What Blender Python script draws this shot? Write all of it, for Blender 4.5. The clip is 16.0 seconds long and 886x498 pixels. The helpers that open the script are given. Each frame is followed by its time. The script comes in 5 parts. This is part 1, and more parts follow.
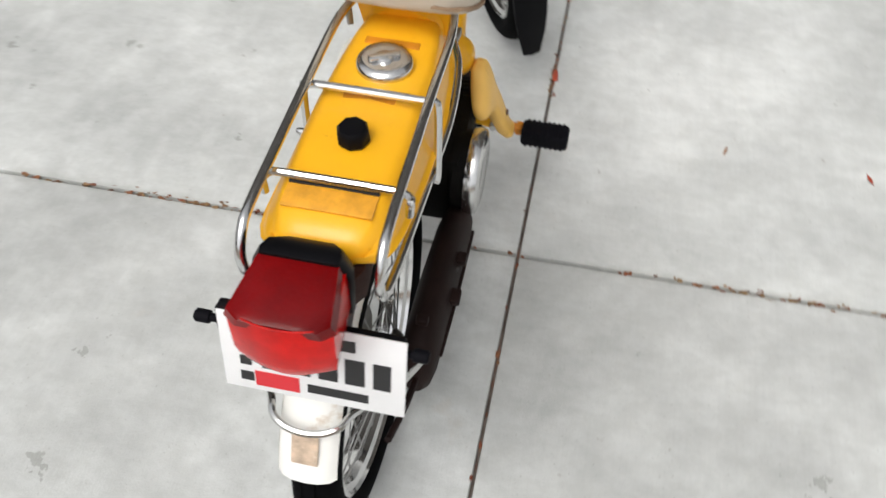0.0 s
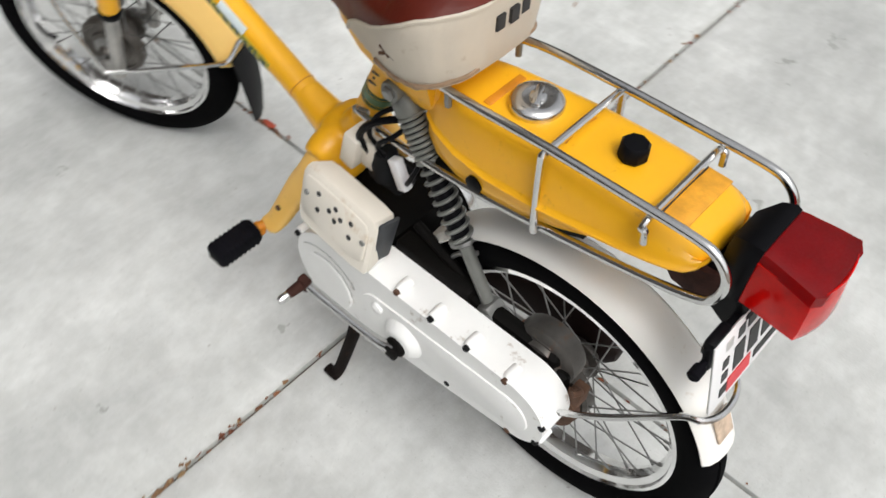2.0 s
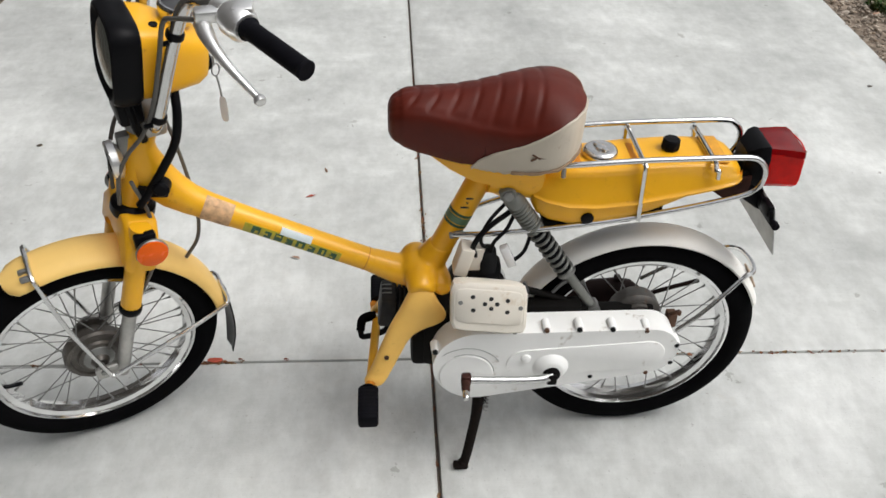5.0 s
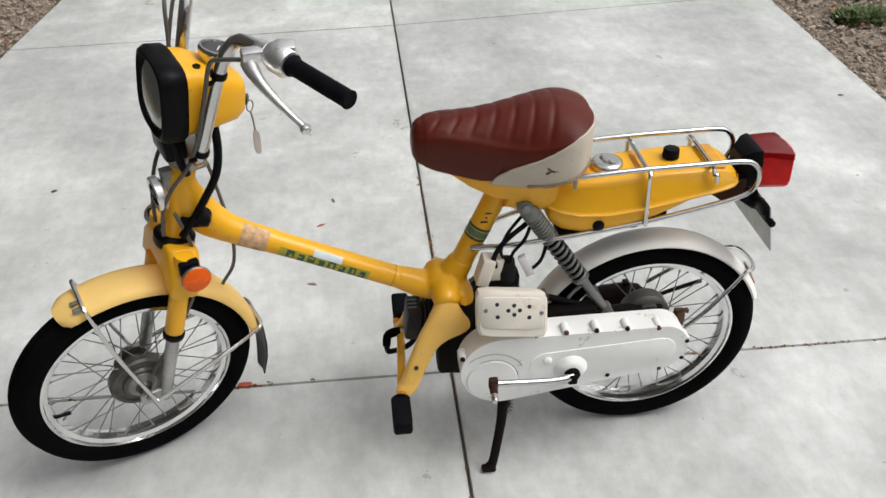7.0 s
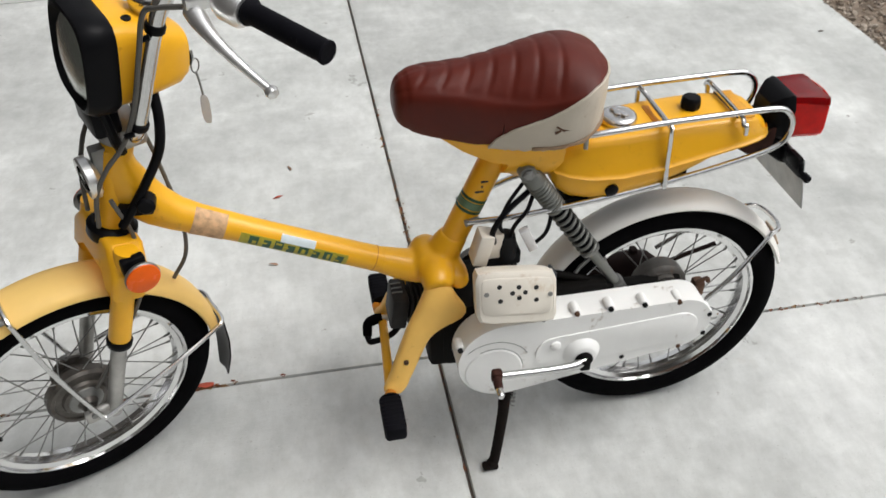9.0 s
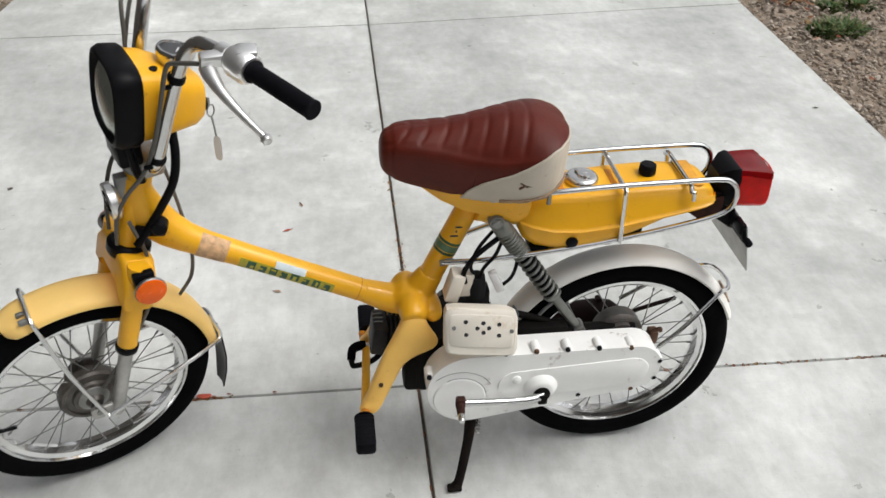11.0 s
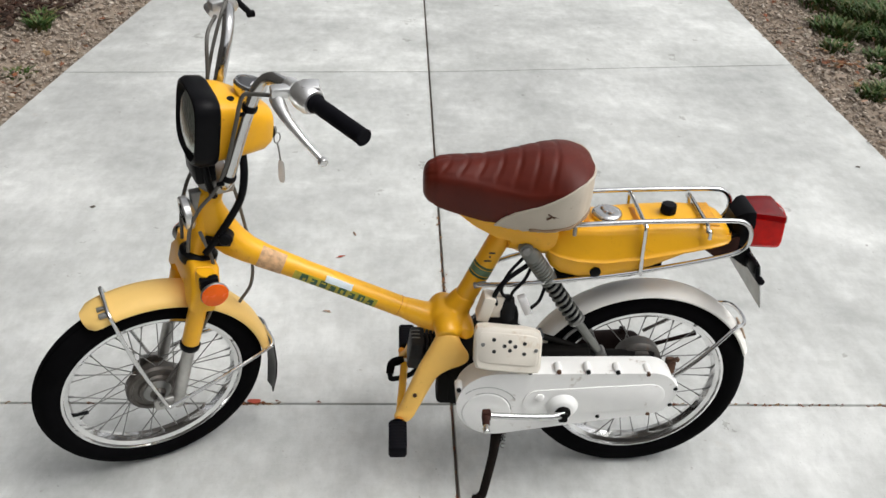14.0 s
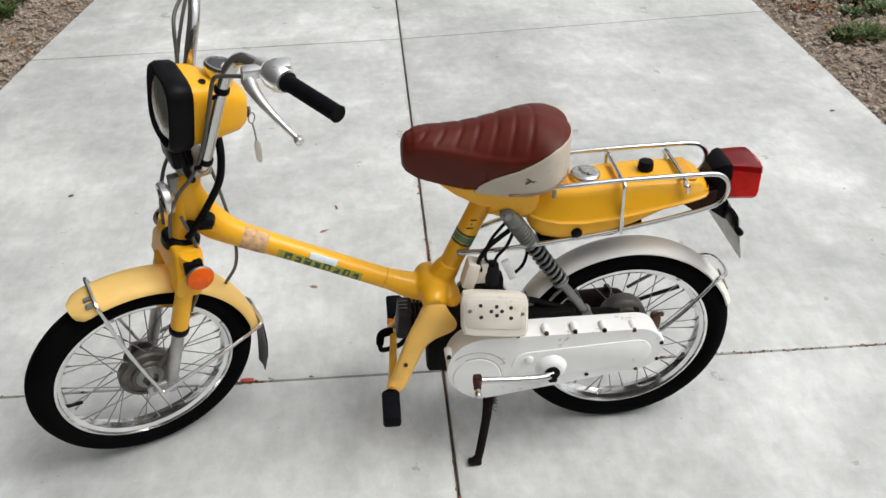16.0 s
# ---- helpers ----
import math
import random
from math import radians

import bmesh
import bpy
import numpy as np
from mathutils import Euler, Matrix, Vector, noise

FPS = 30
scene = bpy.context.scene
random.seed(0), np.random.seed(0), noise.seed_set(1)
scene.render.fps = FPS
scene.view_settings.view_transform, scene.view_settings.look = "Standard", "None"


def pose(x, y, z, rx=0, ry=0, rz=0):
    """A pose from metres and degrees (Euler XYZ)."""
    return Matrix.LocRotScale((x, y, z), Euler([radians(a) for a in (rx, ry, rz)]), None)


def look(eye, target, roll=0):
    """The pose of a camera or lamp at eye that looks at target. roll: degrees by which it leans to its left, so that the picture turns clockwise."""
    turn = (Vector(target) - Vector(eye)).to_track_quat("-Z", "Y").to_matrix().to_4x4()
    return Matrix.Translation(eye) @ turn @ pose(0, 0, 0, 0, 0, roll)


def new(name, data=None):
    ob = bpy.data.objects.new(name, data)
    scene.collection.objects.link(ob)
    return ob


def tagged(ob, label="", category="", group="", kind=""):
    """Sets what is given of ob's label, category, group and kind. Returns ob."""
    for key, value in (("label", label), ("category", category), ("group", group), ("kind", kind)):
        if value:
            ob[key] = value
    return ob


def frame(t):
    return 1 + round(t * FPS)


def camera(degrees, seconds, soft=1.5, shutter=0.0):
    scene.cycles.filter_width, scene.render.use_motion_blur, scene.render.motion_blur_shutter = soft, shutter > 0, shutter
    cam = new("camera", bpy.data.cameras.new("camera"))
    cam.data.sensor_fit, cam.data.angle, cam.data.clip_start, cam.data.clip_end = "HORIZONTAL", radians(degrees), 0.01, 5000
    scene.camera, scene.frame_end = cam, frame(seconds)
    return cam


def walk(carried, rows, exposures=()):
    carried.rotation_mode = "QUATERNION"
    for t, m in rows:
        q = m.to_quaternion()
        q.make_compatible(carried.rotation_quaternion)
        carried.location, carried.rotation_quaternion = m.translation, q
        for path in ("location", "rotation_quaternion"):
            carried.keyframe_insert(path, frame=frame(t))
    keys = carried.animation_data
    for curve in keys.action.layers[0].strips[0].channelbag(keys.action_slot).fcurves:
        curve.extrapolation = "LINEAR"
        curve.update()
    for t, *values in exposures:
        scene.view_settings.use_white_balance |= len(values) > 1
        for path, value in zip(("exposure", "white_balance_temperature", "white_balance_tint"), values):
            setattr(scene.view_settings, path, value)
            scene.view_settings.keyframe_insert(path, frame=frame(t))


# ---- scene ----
cam = camera(54.9, 16.0, shutter=0.4)
PATH = [
    (0, (0.922, 0.071, 1.23), (-0.256, -0.196, -0.365), -0.9),
    (0.3, (0.902, -0.063, 1.212), (-0.224, -0.11, -0.441), 0.1),
    (0.5, (0.887, -0.161, 1.203), (-0.224, -0.087, -0.459), 0.8),
    (0.7, (0.881, -0.274, 1.205), (-0.207, -0.062, -0.456), 5.6),
    (1, (0.87, -0.444, 1.22), (-0.169, 0.091, -0.403), 11.9),
    (1.3, (0.837, -0.565, 1.242), (-0.162, 0.064, -0.372), 8.3),
    (1.5, (0.797, -0.623, 1.25), (-0.19, 0.096, -0.334), 5.8),
    (2, (0.636, -0.691, 1.254), (-0.176, 0.207, -0.337), 1.3),
    (2.5, (0.467, -0.8, 1.268), (-0.01, 0.371, -0.282), 3.8),
    (3, (0.338, -0.87, 1.248), (-0.08, 0.368, -0.266), -0.4),
    (3.5, (0.125, -0.89, 1.272), (-0.158, 0.402, -0.229), -2.9),
    (4, (-0.015, -1.029, 1.328), (0.112, 0.375, -0.09), 3.4),
    (4.5, (-0.075, -1.193, 1.411), (0.109, 0.328, 0.125), 3.7),
    (5, (-0.099, -1.34, 1.413), (0.033, 0.207, 0.151), 2.5),
    (7.3, (-0.188, -1.437, 1.452), (-0.006, 0.154, 0.254), 0.2),
    (7.5, (-0.162, -1.432, 1.446), (-0.026, 0.162, 0.246), 0.8),
    (8, (-0.123, -1.399, 1.397), (-0.083, 0.153, 0.136), 1.0),
    (8.5, (-0.155, -1.312, 1.374), (0.035, 0.204, 0.082), 1.1),
    (9, (-0.231, -1.227, 1.344), (0.064, 0.277, 0.059), 0.4),
    (9.2, (-0.25, -1.213, 1.349), (0.086, 0.298, 0.083), 2.1),
    (11.3, (-0.153, -1.421, 1.453), (0.036, 0.165, 0.25), 3.4),
    (11.5, (-0.146, -1.45, 1.461), (-0.032, 0.141, 0.254), 2.7),
    (12, (-0.167, -1.484, 1.486), (-0.032, 0.138, 0.324), 2.1),
    (12.5, (-0.185, -1.501, 1.492), (-0.021, 0.122, 0.334), 1.8),
    (13, (-0.174, -1.515, 1.495), (0.012, 0.114, 0.348), 2.8),
    (13.5, (-0.16, -1.522, 1.496), (0.001, 0.103, 0.34), 1.5),
    (14, (-0.148, -1.53, 1.493), (-0.033, 0.125, 0.377), 3.0),
    (14.5, (-0.135, -1.528, 1.496), (-0.006, 0.101, 0.342), 0.9),
    (15, (-0.136, -1.535, 1.513), (-0.029, 0.12, 0.396), 0.0),
    (15.5, (-0.139, -1.531, 1.502), (-0.013, 0.09, 0.338), 0.4),
    (16, (-0.144, -1.533, 1.506), (0.005, 0.073, 0.323), 0.3),
]
walk(cam, [(t, look(eye, target, roll)) for t, eye, target, roll in PATH],
     [(0.0, -0.10), (0.5, -0.24), (1.0, -0.33), (1.5, -0.22), (2.0, -0.10), (2.5, -0.08), (3.0, -0.08), (3.5, -0.05), (4.0, -0.17), (5.0, -0.20), (8.5, -0.20), (12.0, -0.16), (16.0, -0.14)])
# the machine's place, and the strength of the light
XR, YC, LEANS, YAWS, STEERED = 0.375, -0.151, 1.1, 0.3, 26.6
SKY, SUN = 0.172, 1.45
# weeds: place, spread, blades, height; leaf scraps: place, half sizes, turn, kind
TUFTS = [(2.04, 2.03, 0.08, 230, 0.05), (2.15, 2.05, 0.09, 260, 0.055), (2.12, 2.62, 0.08, 160, 0.05), (2.21, 2.31, 0.06, 110, 0.045), (2.30, 2.50, 0.09, 180, 0.055), (2.36, 2.34, 0.08, 130, 0.05),
         (2.26, 2.88, 0.16, 420, 0.08), (2.48, 2.72, 0.15, 360, 0.09), (2.60, 3.05, 0.25, 600, 0.12), (2.45, 3.30, 0.25, 500, 0.10), (-1.885, 2.60, 0.05, 110, 0.08), (-1.93, 2.70, 0.06, 90, 0.07), (-1.79, 2.03, 0.07, 60, 0.03)]
SCRAPS = [(-0.484, 0.004, 0.022, 0.007, 5, "r"), (-0.333, 0.36, 0.013, 0.003, -15, "t"), (-0.273, 0.759, 0.003, 0.016, 20, "t"), (-1.133, 0.898, 0.010, 0.005, 10, "d"),
          (1.617, 1.28, 0.012, 0.004, 0, "d"), (0.453, 0.948, 0.020, 0.006, -20, "d"), (-0.31, 0.63, 0.014, 0.003, 15, "r"), (-1.35, 0.62, 0.012, 0.005, 5, "t"), (1.93, 1.90, 0.026, 0.009, 30, "t"), (1.86, 2.82, 0.03, 0.012, -10, "d")]

# ---- world and light: bright overcast afternoon ----
world = bpy.data.worlds.new("overcast_sky")
scene.world = world
world.use_nodes = True
wn = world.node_tree.nodes
wl = world.node_tree.links
wn.clear()
sky = wn.new("ShaderNodeTexSky")
sky.sky_type = "NISHITA"
sky.sun_disc = False
sky.sun_elevation = radians(60)
sky.sun_rotation = radians(105)
sky.dust_density = 4.0
veil = wn.new("ShaderNodeHueSaturation")
veil.inputs["Saturation"].default_value = 0.12
back = wn.new("ShaderNodeBackground")
back.inputs["Strength"].default_value = SKY
wout = wn.new("ShaderNodeOutputWorld")
wl.new(sky.outputs["Color"], veil.inputs["Color"])
wl.new(veil.outputs["Color"], back.inputs["Color"])
wl.new(back.outputs["Background"], wout.inputs["Surface"])
sun = new("sun", bpy.data.lights.new("sun", "SUN"))
sun.data.energy = SUN
sun.data.angle = radians(36)
sun.data.color = (1.0, 0.985, 0.965)
sun.matrix_world = look((2.6, -0.7, 4.5), (0, 0, 0))


# ---- materials ----
def material(name, color, rough=0.5, metal=0.0, vary=0.12, scale=8.0, bump=0.0, bump_scale=200.0, coat=0.0,
             stain=None, stain_amount=0.0, stain_scale=6.0, spec=0.5, glow_through=0.0):
    """A principled surface with variation at two scales, an optional stain colour and a fine relief."""
    m = bpy.data.materials.new(name)
    m.use_nodes = True
    n, l = m.node_tree.nodes, m.node_tree.links
    p = n["Principled BSDF"]
    p.inputs["Metallic"].default_value = metal
    p.inputs["Coat Weight"].default_value = coat
    p.inputs["Coat Roughness"].default_value = 0.08
    p.inputs["Specular IOR Level"].default_value = spec
    if glow_through:
        p.inputs["Subsurface Weight"].default_value = glow_through
        p.inputs["Subsurface Radius"].default_value = (1.0, 0.04, 0.03)
        p.inputs["Subsurface Scale"].default_value = 0.03
    at = n.new("ShaderNodeTexCoord")
    big = n.new("ShaderNodeTexNoise")
    big.inputs["Scale"].default_value = scale
    big.inputs["Detail"].default_value = 6.0
    big.inputs["Roughness"].default_value = 0.6
    l.new(at.outputs["Object"], big.inputs["Vector"])
    fine = n.new("ShaderNodeTexNoise")
    fine.inputs["Scale"].default_value = bump_scale
    fine.inputs["Detail"].default_value = 4.0
    l.new(at.outputs["Object"], fine.inputs["Vector"])
    ramp = n.new("ShaderNodeValToRGB")
    lo = [c * (1 - vary) for c in color]
    hi = [min(1.0, c * (1 + vary)) for c in color]
    ramp.color_ramp.elements[0].position, ramp.color_ramp.elements[0].color = 0.3, (*lo, 1)
    ramp.color_ramp.elements[1].position, ramp.color_ramp.elements[1].color = 0.7, (*hi, 1)
    l.new(big.outputs["Fac"], ramp.inputs["Fac"])
    out = ramp.outputs["Color"]
    if stain:
        spots = n.new("ShaderNodeTexNoise")
        spots.inputs["Scale"].default_value = stain_scale
        spots.inputs["Detail"].default_value = 8.0
        spots.inputs["Roughness"].default_value = 0.7
        l.new(at.outputs["Object"], spots.inputs["Vector"])
        edge = n.new("ShaderNodeValToRGB")
        edge.color_ramp.elements[0].position = 0.72 - 0.3 * stain_amount
        edge.color_ramp.elements[1].position = 0.80 - 0.22 * stain_amount
        l.new(spots.outputs["Fac"], edge.inputs["Fac"])
        mix = n.new("ShaderNodeMix")
        mix.data_type = "RGBA"
        mix.inputs["B"].default_value = (*stain, 1)
        l.new(edge.outputs["Color"], mix.inputs["Factor"])
        l.new(out, mix.inputs["A"])
        out = mix.outputs["Result"]
    l.new(out, p.inputs["Base Color"])
    rr = n.new("ShaderNodeMapRange")
    rr.inputs["To Min"].default_value = max(0.02, rough - 0.08)
    rr.inputs["To Max"].default_value = min(1.0, rough + 0.10)
    l.new(big.outputs["Fac"], rr.inputs["Value"])
    l.new(rr.outputs["Result"], p.inputs["Roughness"])
    if bump:
        b = n.new("ShaderNodeBump")
        b.inputs["Strength"].default_value = bump
        b.inputs["Distance"].default_value = 0.002
        l.new(fine.outputs["Fac"], b.inputs["Height"])
        l.new(b.outputs["Normal"], p.inputs["Normal"])
    return m


YELLOW = material("yellow_paint", (0.90, 0.450, 0.013), 0.34, vary=0.06, scale=10, bump=0.03, bump_scale=90, coat=0.12, spec=0.42,
                  stain=(0.62, 0.27, 0.012), stain_amount=0.32, stain_scale=26)
PALE = material("faded_yellow_paint", (0.94, 0.565, 0.135), 0.48, vary=0.07, scale=9, bump=0.03, bump_scale=90, coat=0.05, spec=0.35,
                stain=(0.66, 0.36, 0.08), stain_amount=0.36, stain_scale=22)
FADED = material("sun_faded_yellow_paint", (0.95, 0.625, 0.20), 0.48, vary=0.06, scale=9, bump=0.03, bump_scale=90, spec=0.35,
                 stain=(0.62, 0.34, 0.10), stain_amount=0.16, stain_scale=14)
CREAM = material("cream_paint", (0.76, 0.71, 0.62), 0.42, vary=0.05, scale=7, bump=0.03, bump_scale=80,
                 stain=(0.58, 0.47, 0.34), stain_amount=0.42, stain_scale=18)
FENDER = material("off_white_fender_paint", (0.86, 0.845, 0.80), 0.40, vary=0.05, scale=7, bump=0.03, bump_scale=80,
                  stain=(0.54, 0.42, 0.29), stain_amount=0.42, stain_scale=9)
WHITE = material("white_case_paint", (0.91, 0.91, 0.89), 0.42, vary=0.05, scale=9, bump=0.06, bump_scale=120,
                 stain=(0.34, 0.27, 0.20), stain_amount=0.34, stain_scale=26)
MAROON = material("maroon_vinyl", (0.098, 0.0120, 0.0055), 0.42, vary=0.20, scale=14, bump=0.25, bump_scale=700, spec=0.24)
SKIRT = material("cream_vinyl", (0.56, 0.50, 0.41), 0.5, vary=0.08, scale=12, bump=0.15, bump_scale=500,
                 stain=(0.42, 0.33, 0.23), stain_amount=0.38, stain_scale=22)
CHROME = material("chrome", (0.66, 0.66, 0.655), 0.18, 1.0, vary=0.06, scale=30,
                  stain=(0.26, 0.15, 0.09), stain_amount=0.05, stain_scale=60)
ALLOY = material("cast_alloy", (0.46, 0.45, 0.43), 0.42, 0.85, vary=0.18, scale=30, bump=0.1, bump_scale=300)
RIM = material("chromed_rim", (0.84, 0.84, 0.84), 0.11, 1.0, vary=0.08, scale=25,
               stain=(0.20, 0.14, 0.10), stain_amount=0.06, stain_scale=40)
POLISHED = material("polished_alloy", (0.86, 0.86, 0.85), 0.34, 0.9, vary=0.08, scale=30, bump=0.05, bump_scale=200)
STEEL = material("grey_steel", (0.28, 0.28, 0.27), 0.45, 0.8, vary=0.2, scale=25, bump=0.05)
PANEL = material("grey_panel_plastic", (0.045, 0.048, 0.052), 0.5, spec=0.3, vary=0.3, scale=30, bump=0.1, bump_scale=200)
BROWNED = material("brown_rusted_steel", (0.040, 0.016, 0.012), 0.7, 0.1, spec=0.15, vary=0.4, scale=60, bump=0.3, bump_scale=300)
SHOCK = material("shock_grey_paint", (0.19, 0.195, 0.18), 0.40, 0.3, vary=0.15, scale=30)
DARK = material("oily_black_and_shade", (0.005, 0.0045, 0.004), 0.6, 0.0, spec=0.08, vary=0.4, scale=18, bump=0.15, bump_scale=150)
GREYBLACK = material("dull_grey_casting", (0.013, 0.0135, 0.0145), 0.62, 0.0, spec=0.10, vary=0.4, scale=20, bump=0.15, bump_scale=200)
HEAD = material("dull_dark_alloy", (0.030, 0.030, 0.031), 0.55, 0.2, spec=0.2, vary=0.35, scale=40, bump=0.15, bump_scale=200)
DRUM = material("dull_brown_drum_metal", (0.105, 0.095, 0.085), 0.40, 0.6, vary=0.45, scale=30, bump=0.1, bump_scale=200,
                stain=(0.05, 0.03, 0.02), stain_amount=0.3, stain_scale=25)
RUST = material("rusty_steel", (0.11, 0.055, 0.032), 0.75, 0.25, vary=0.45, scale=40, bump=0.3, bump_scale=300,
                stain=(0.28, 0.11, 0.04), stain_amount=0.35, stain_scale=50)
STANDING = material("dark_rusty_stand", (0.009, 0.006, 0.005), 0.7, 0.1, spec=0.12, vary=0.4, scale=40, bump=0.3, bump_scale=300,
                    stain=(0.06, 0.026, 0.014), stain_amount=0.30, stain_scale=40)
MUFFLER = material("scorched_muffler", (0.016, 0.008, 0.007), 0.6, 0.1, spec=0.15, vary=0.4, scale=14, bump=0.1,
                   stain=(0.05, 0.02, 0.013), stain_amount=0.35, stain_scale=20)
RUBBER = material("tyre_rubber", (0.0030, 0.0030, 0.0034), 0.8, vary=0.3, scale=20, bump=0.12, bump_scale=200, spec=0.03)
GRIP = material("grip_rubber", (0.005, 0.005, 0.007), 0.62, vary=0.25, scale=30, bump=0.2, bump_scale=260, spec=0.06)
PLASTIC = material("black_plastic", (0.004, 0.004, 0.005), 0.38, vary=0.2, scale=20, bump=0.04, spec=0.09)
RED = material("red_lamp_plastic", (0.55, 0.003, 0.002), 0.14, vary=0.30, scale=24, bump=0.05, bump_scale=260, spec=0.22, glow_through=0.45)
REDDARK = material("red_lamp_plastic_ribbed", (0.15, 0.0010, 0.0018), 0.16, vary=0.35, scale=14, bump=0.12, bump_scale=320, spec=0.25, glow_through=0.4)
AMBER = material("amber_reflector", (0.85, 0.12, 0.003), 0.25, vary=0.1, scale=30, bump=0.2, bump_scale=500, spec=0.3)
GLASSY = material("lamp_lens", (0.34, 0.37, 0.33), 0.10, 0.7, vary=0.25, scale=40, bump=0.3, bump_scale=220, coat=0.6)
DIAL = material("dial_face", (0.02, 0.02, 0.022), 0.3, vary=0.1, coat=0.5)
PLATE = material("plate_white", (0.80, 0.80, 0.80), 0.4, vary=0.04, scale=20)
PLATEBACK = material("plate_bare_back", (0.50, 0.50, 0.48), 0.5, 0.3, vary=0.2, scale=30)
INK = material("black_ink", (0.015, 0.015, 0.016), 0.5, vary=0.1)
STICKER = material("red_sticker", (0.62, 0.02, 0.03), 0.4, vary=0.1)
GREEN = material("green_decal", (0.028, 0.085, 0.038), 0.4, vary=0.25, scale=60)
TEAL = material("teal_decal", (0.11, 0.19, 0.10), 0.4, vary=0.2, scale=60)
LIME = material("olive_decal", (0.42, 0.36, 0.03), 0.4, vary=0.2, scale=60)
PALEBLUE = material("pale_decal", (0.66, 0.74, 0.76), 0.4, vary=0.08, scale=60)
TAPE = material("peeled_decal", (0.62, 0.38, 0.20), 0.6, vary=0.3, scale=90, stain=(0.30, 0.14, 0.06), stain_amount=0.45, stain_scale=110)
ORANGE = material("orange_recess", (0.60, 0.215, 0.009), 0.45, vary=0.2, scale=40)
AGED = material("aged_tank_label", (0.74, 0.34, 0.025), 0.5, vary=0.18, scale=60, bump=0.4, bump_scale=120)
CABLE = material("cable_grey", (0.10, 0.095, 0.085), 0.5, vary=0.15, scale=40)
SHADEWALL = material("shade_wall_grey", (0.055, 0.050, 0.045), 0.8, vary=0.15, scale=3, bump=0.1)
FRAYED = material("frayed_brown_vinyl", (0.30, 0.20, 0.125), 0.7, vary=0.35, scale=40, bump=0.4, bump_scale=250, stain=(0.16, 0.08, 0.045), stain_amount=0.4, stain_scale=30)
TAN = material("faded_reflector", (0.50, 0.38, 0.28), 0.6, vary=0.35, scale=60, stain=(0.72, 0.68, 0.60), stain_amount=0.4, stain_scale=90)


def concrete_material():
    m = bpy.data.materials.new("broomed_concrete")
    m.use_nodes = True
    n, l = m.node_tree.nodes, m.node_tree.links
    p = n["Principled BSDF"]
    p.inputs["Specular IOR Level"].default_value = 0.25
    at = n.new("ShaderNodeNewGeometry")

    def noise_at(scale, detail, rough, stretch=None):
        t = n.new("ShaderNodeTexNoise")
        t.inputs["Scale"].default_value = scale
        t.inputs["Detail"].default_value = detail
        t.inputs["Roughness"].default_value = rough
        if stretch:
            mp = n.new("ShaderNodeMapping")
            mp.inputs["Scale"].default_value = stretch
            l.new(at.outputs["Position"], mp.inputs["Vector"])
            l.new(mp.outputs["Vector"], t.inputs["Vector"])
        else:
            l.new(at.outputs["Position"], t.inputs["Vector"])
        return t.outputs["Fac"]

    def ramp(fac, *stops):
        r = n.new("ShaderNodeValToRGB")
        e = r.color_ramp.elements
        e[0].position, e[0].color = stops[0][0], (*stops[0][1], 1)
        e[1].position, e[1].color = stops[-1][0], (*stops[-1][1], 1)
        for pos, col in stops[1:-1]:
            x = e.new(pos)
            x.color = (*col, 1)
        l.new(fac, r.inputs["Fac"])
        return r.outputs["Color"]

    def blend(kind, fac, a, b):
        x = n.new("ShaderNodeMix")
        x.data_type, x.blend_type = "RGBA", kind
        if isinstance(fac, float):
            x.inputs["Factor"].default_value = fac
        else:
            l.new(fac, x.inputs["Factor"])
        l.new(a, x.inputs["A"])
        if isinstance(b, tuple):
            x.inputs["B"].default_value = (*b, 1)
        else:
            l.new(b, x.inputs["B"])
        return x.outputs["Result"]

    base = ramp(noise_at(1.7, 5, 0.6), (0.30, (0.416, 0.425, 0.410)), (0.50, (0.540, 0.550, 0.531)), (0.70, (0.722, 0.732, 0.710)))
    cloud = ramp(noise_at(8.0, 6, 0.62), (0.34, (0.80, 0.80, 0.80)), (0.5, (1.0, 1.0, 1.0)), (0.66, (1.20, 1.20, 1.20)))
    col = blend("MULTIPLY", 0.36, base, cloud)
    scuff = ramp(noise_at(1.0, 4, 0.6, (4.0, 9.0, 1.0)), (0.56, (1.0, 1.0, 1.0)), (0.68, (1.15, 1.15, 1.15)))
    col = blend("MULTIPLY", 0.55, col, scuff)
    broom = ramp(noise_at(1.0, 5, 0.65, (6.0, 160.0, 1.0)), (0.35, (0.93, 0.93, 0.93)), (0.65, (1.05, 1.05, 1.05)))
    col = blend("MULTIPLY", 0.22, col, broom)
    trowel = ramp(noise_at(1.0, 6, 0.7, (26.0, 15.0, 1.0)), (0.40, (0.90, 0.90, 0.895)), (0.62, (1.07, 1.07, 1.075)))
    col = blend("MULTIPLY", 0.72, col, trowel)
    pits = ramp(noise_at(170.0, 3, 0.6), (0.27, (0.62, 0.61, 0.59)), (0.36, (1, 1, 1)))
    col = blend("MULTIPLY", 0.6, col, pits)
    specks = ramp(noise_at(36.0, 2, 0.5), (0.745, (0, 0, 0)), (0.77, (1, 1, 1)))
    col = blend("MIX", specks, col, (0.40, 0.39, 0.37))
    warm = ramp(noise_at(4.3, 5, 0.65), (0.66, (0, 0, 0)), (0.80, (0.5, 0.5, 0.5)))
    col = blend("MIX", warm, col, (0.50, 0.44, 0.36))
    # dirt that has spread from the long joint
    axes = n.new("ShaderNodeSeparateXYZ")
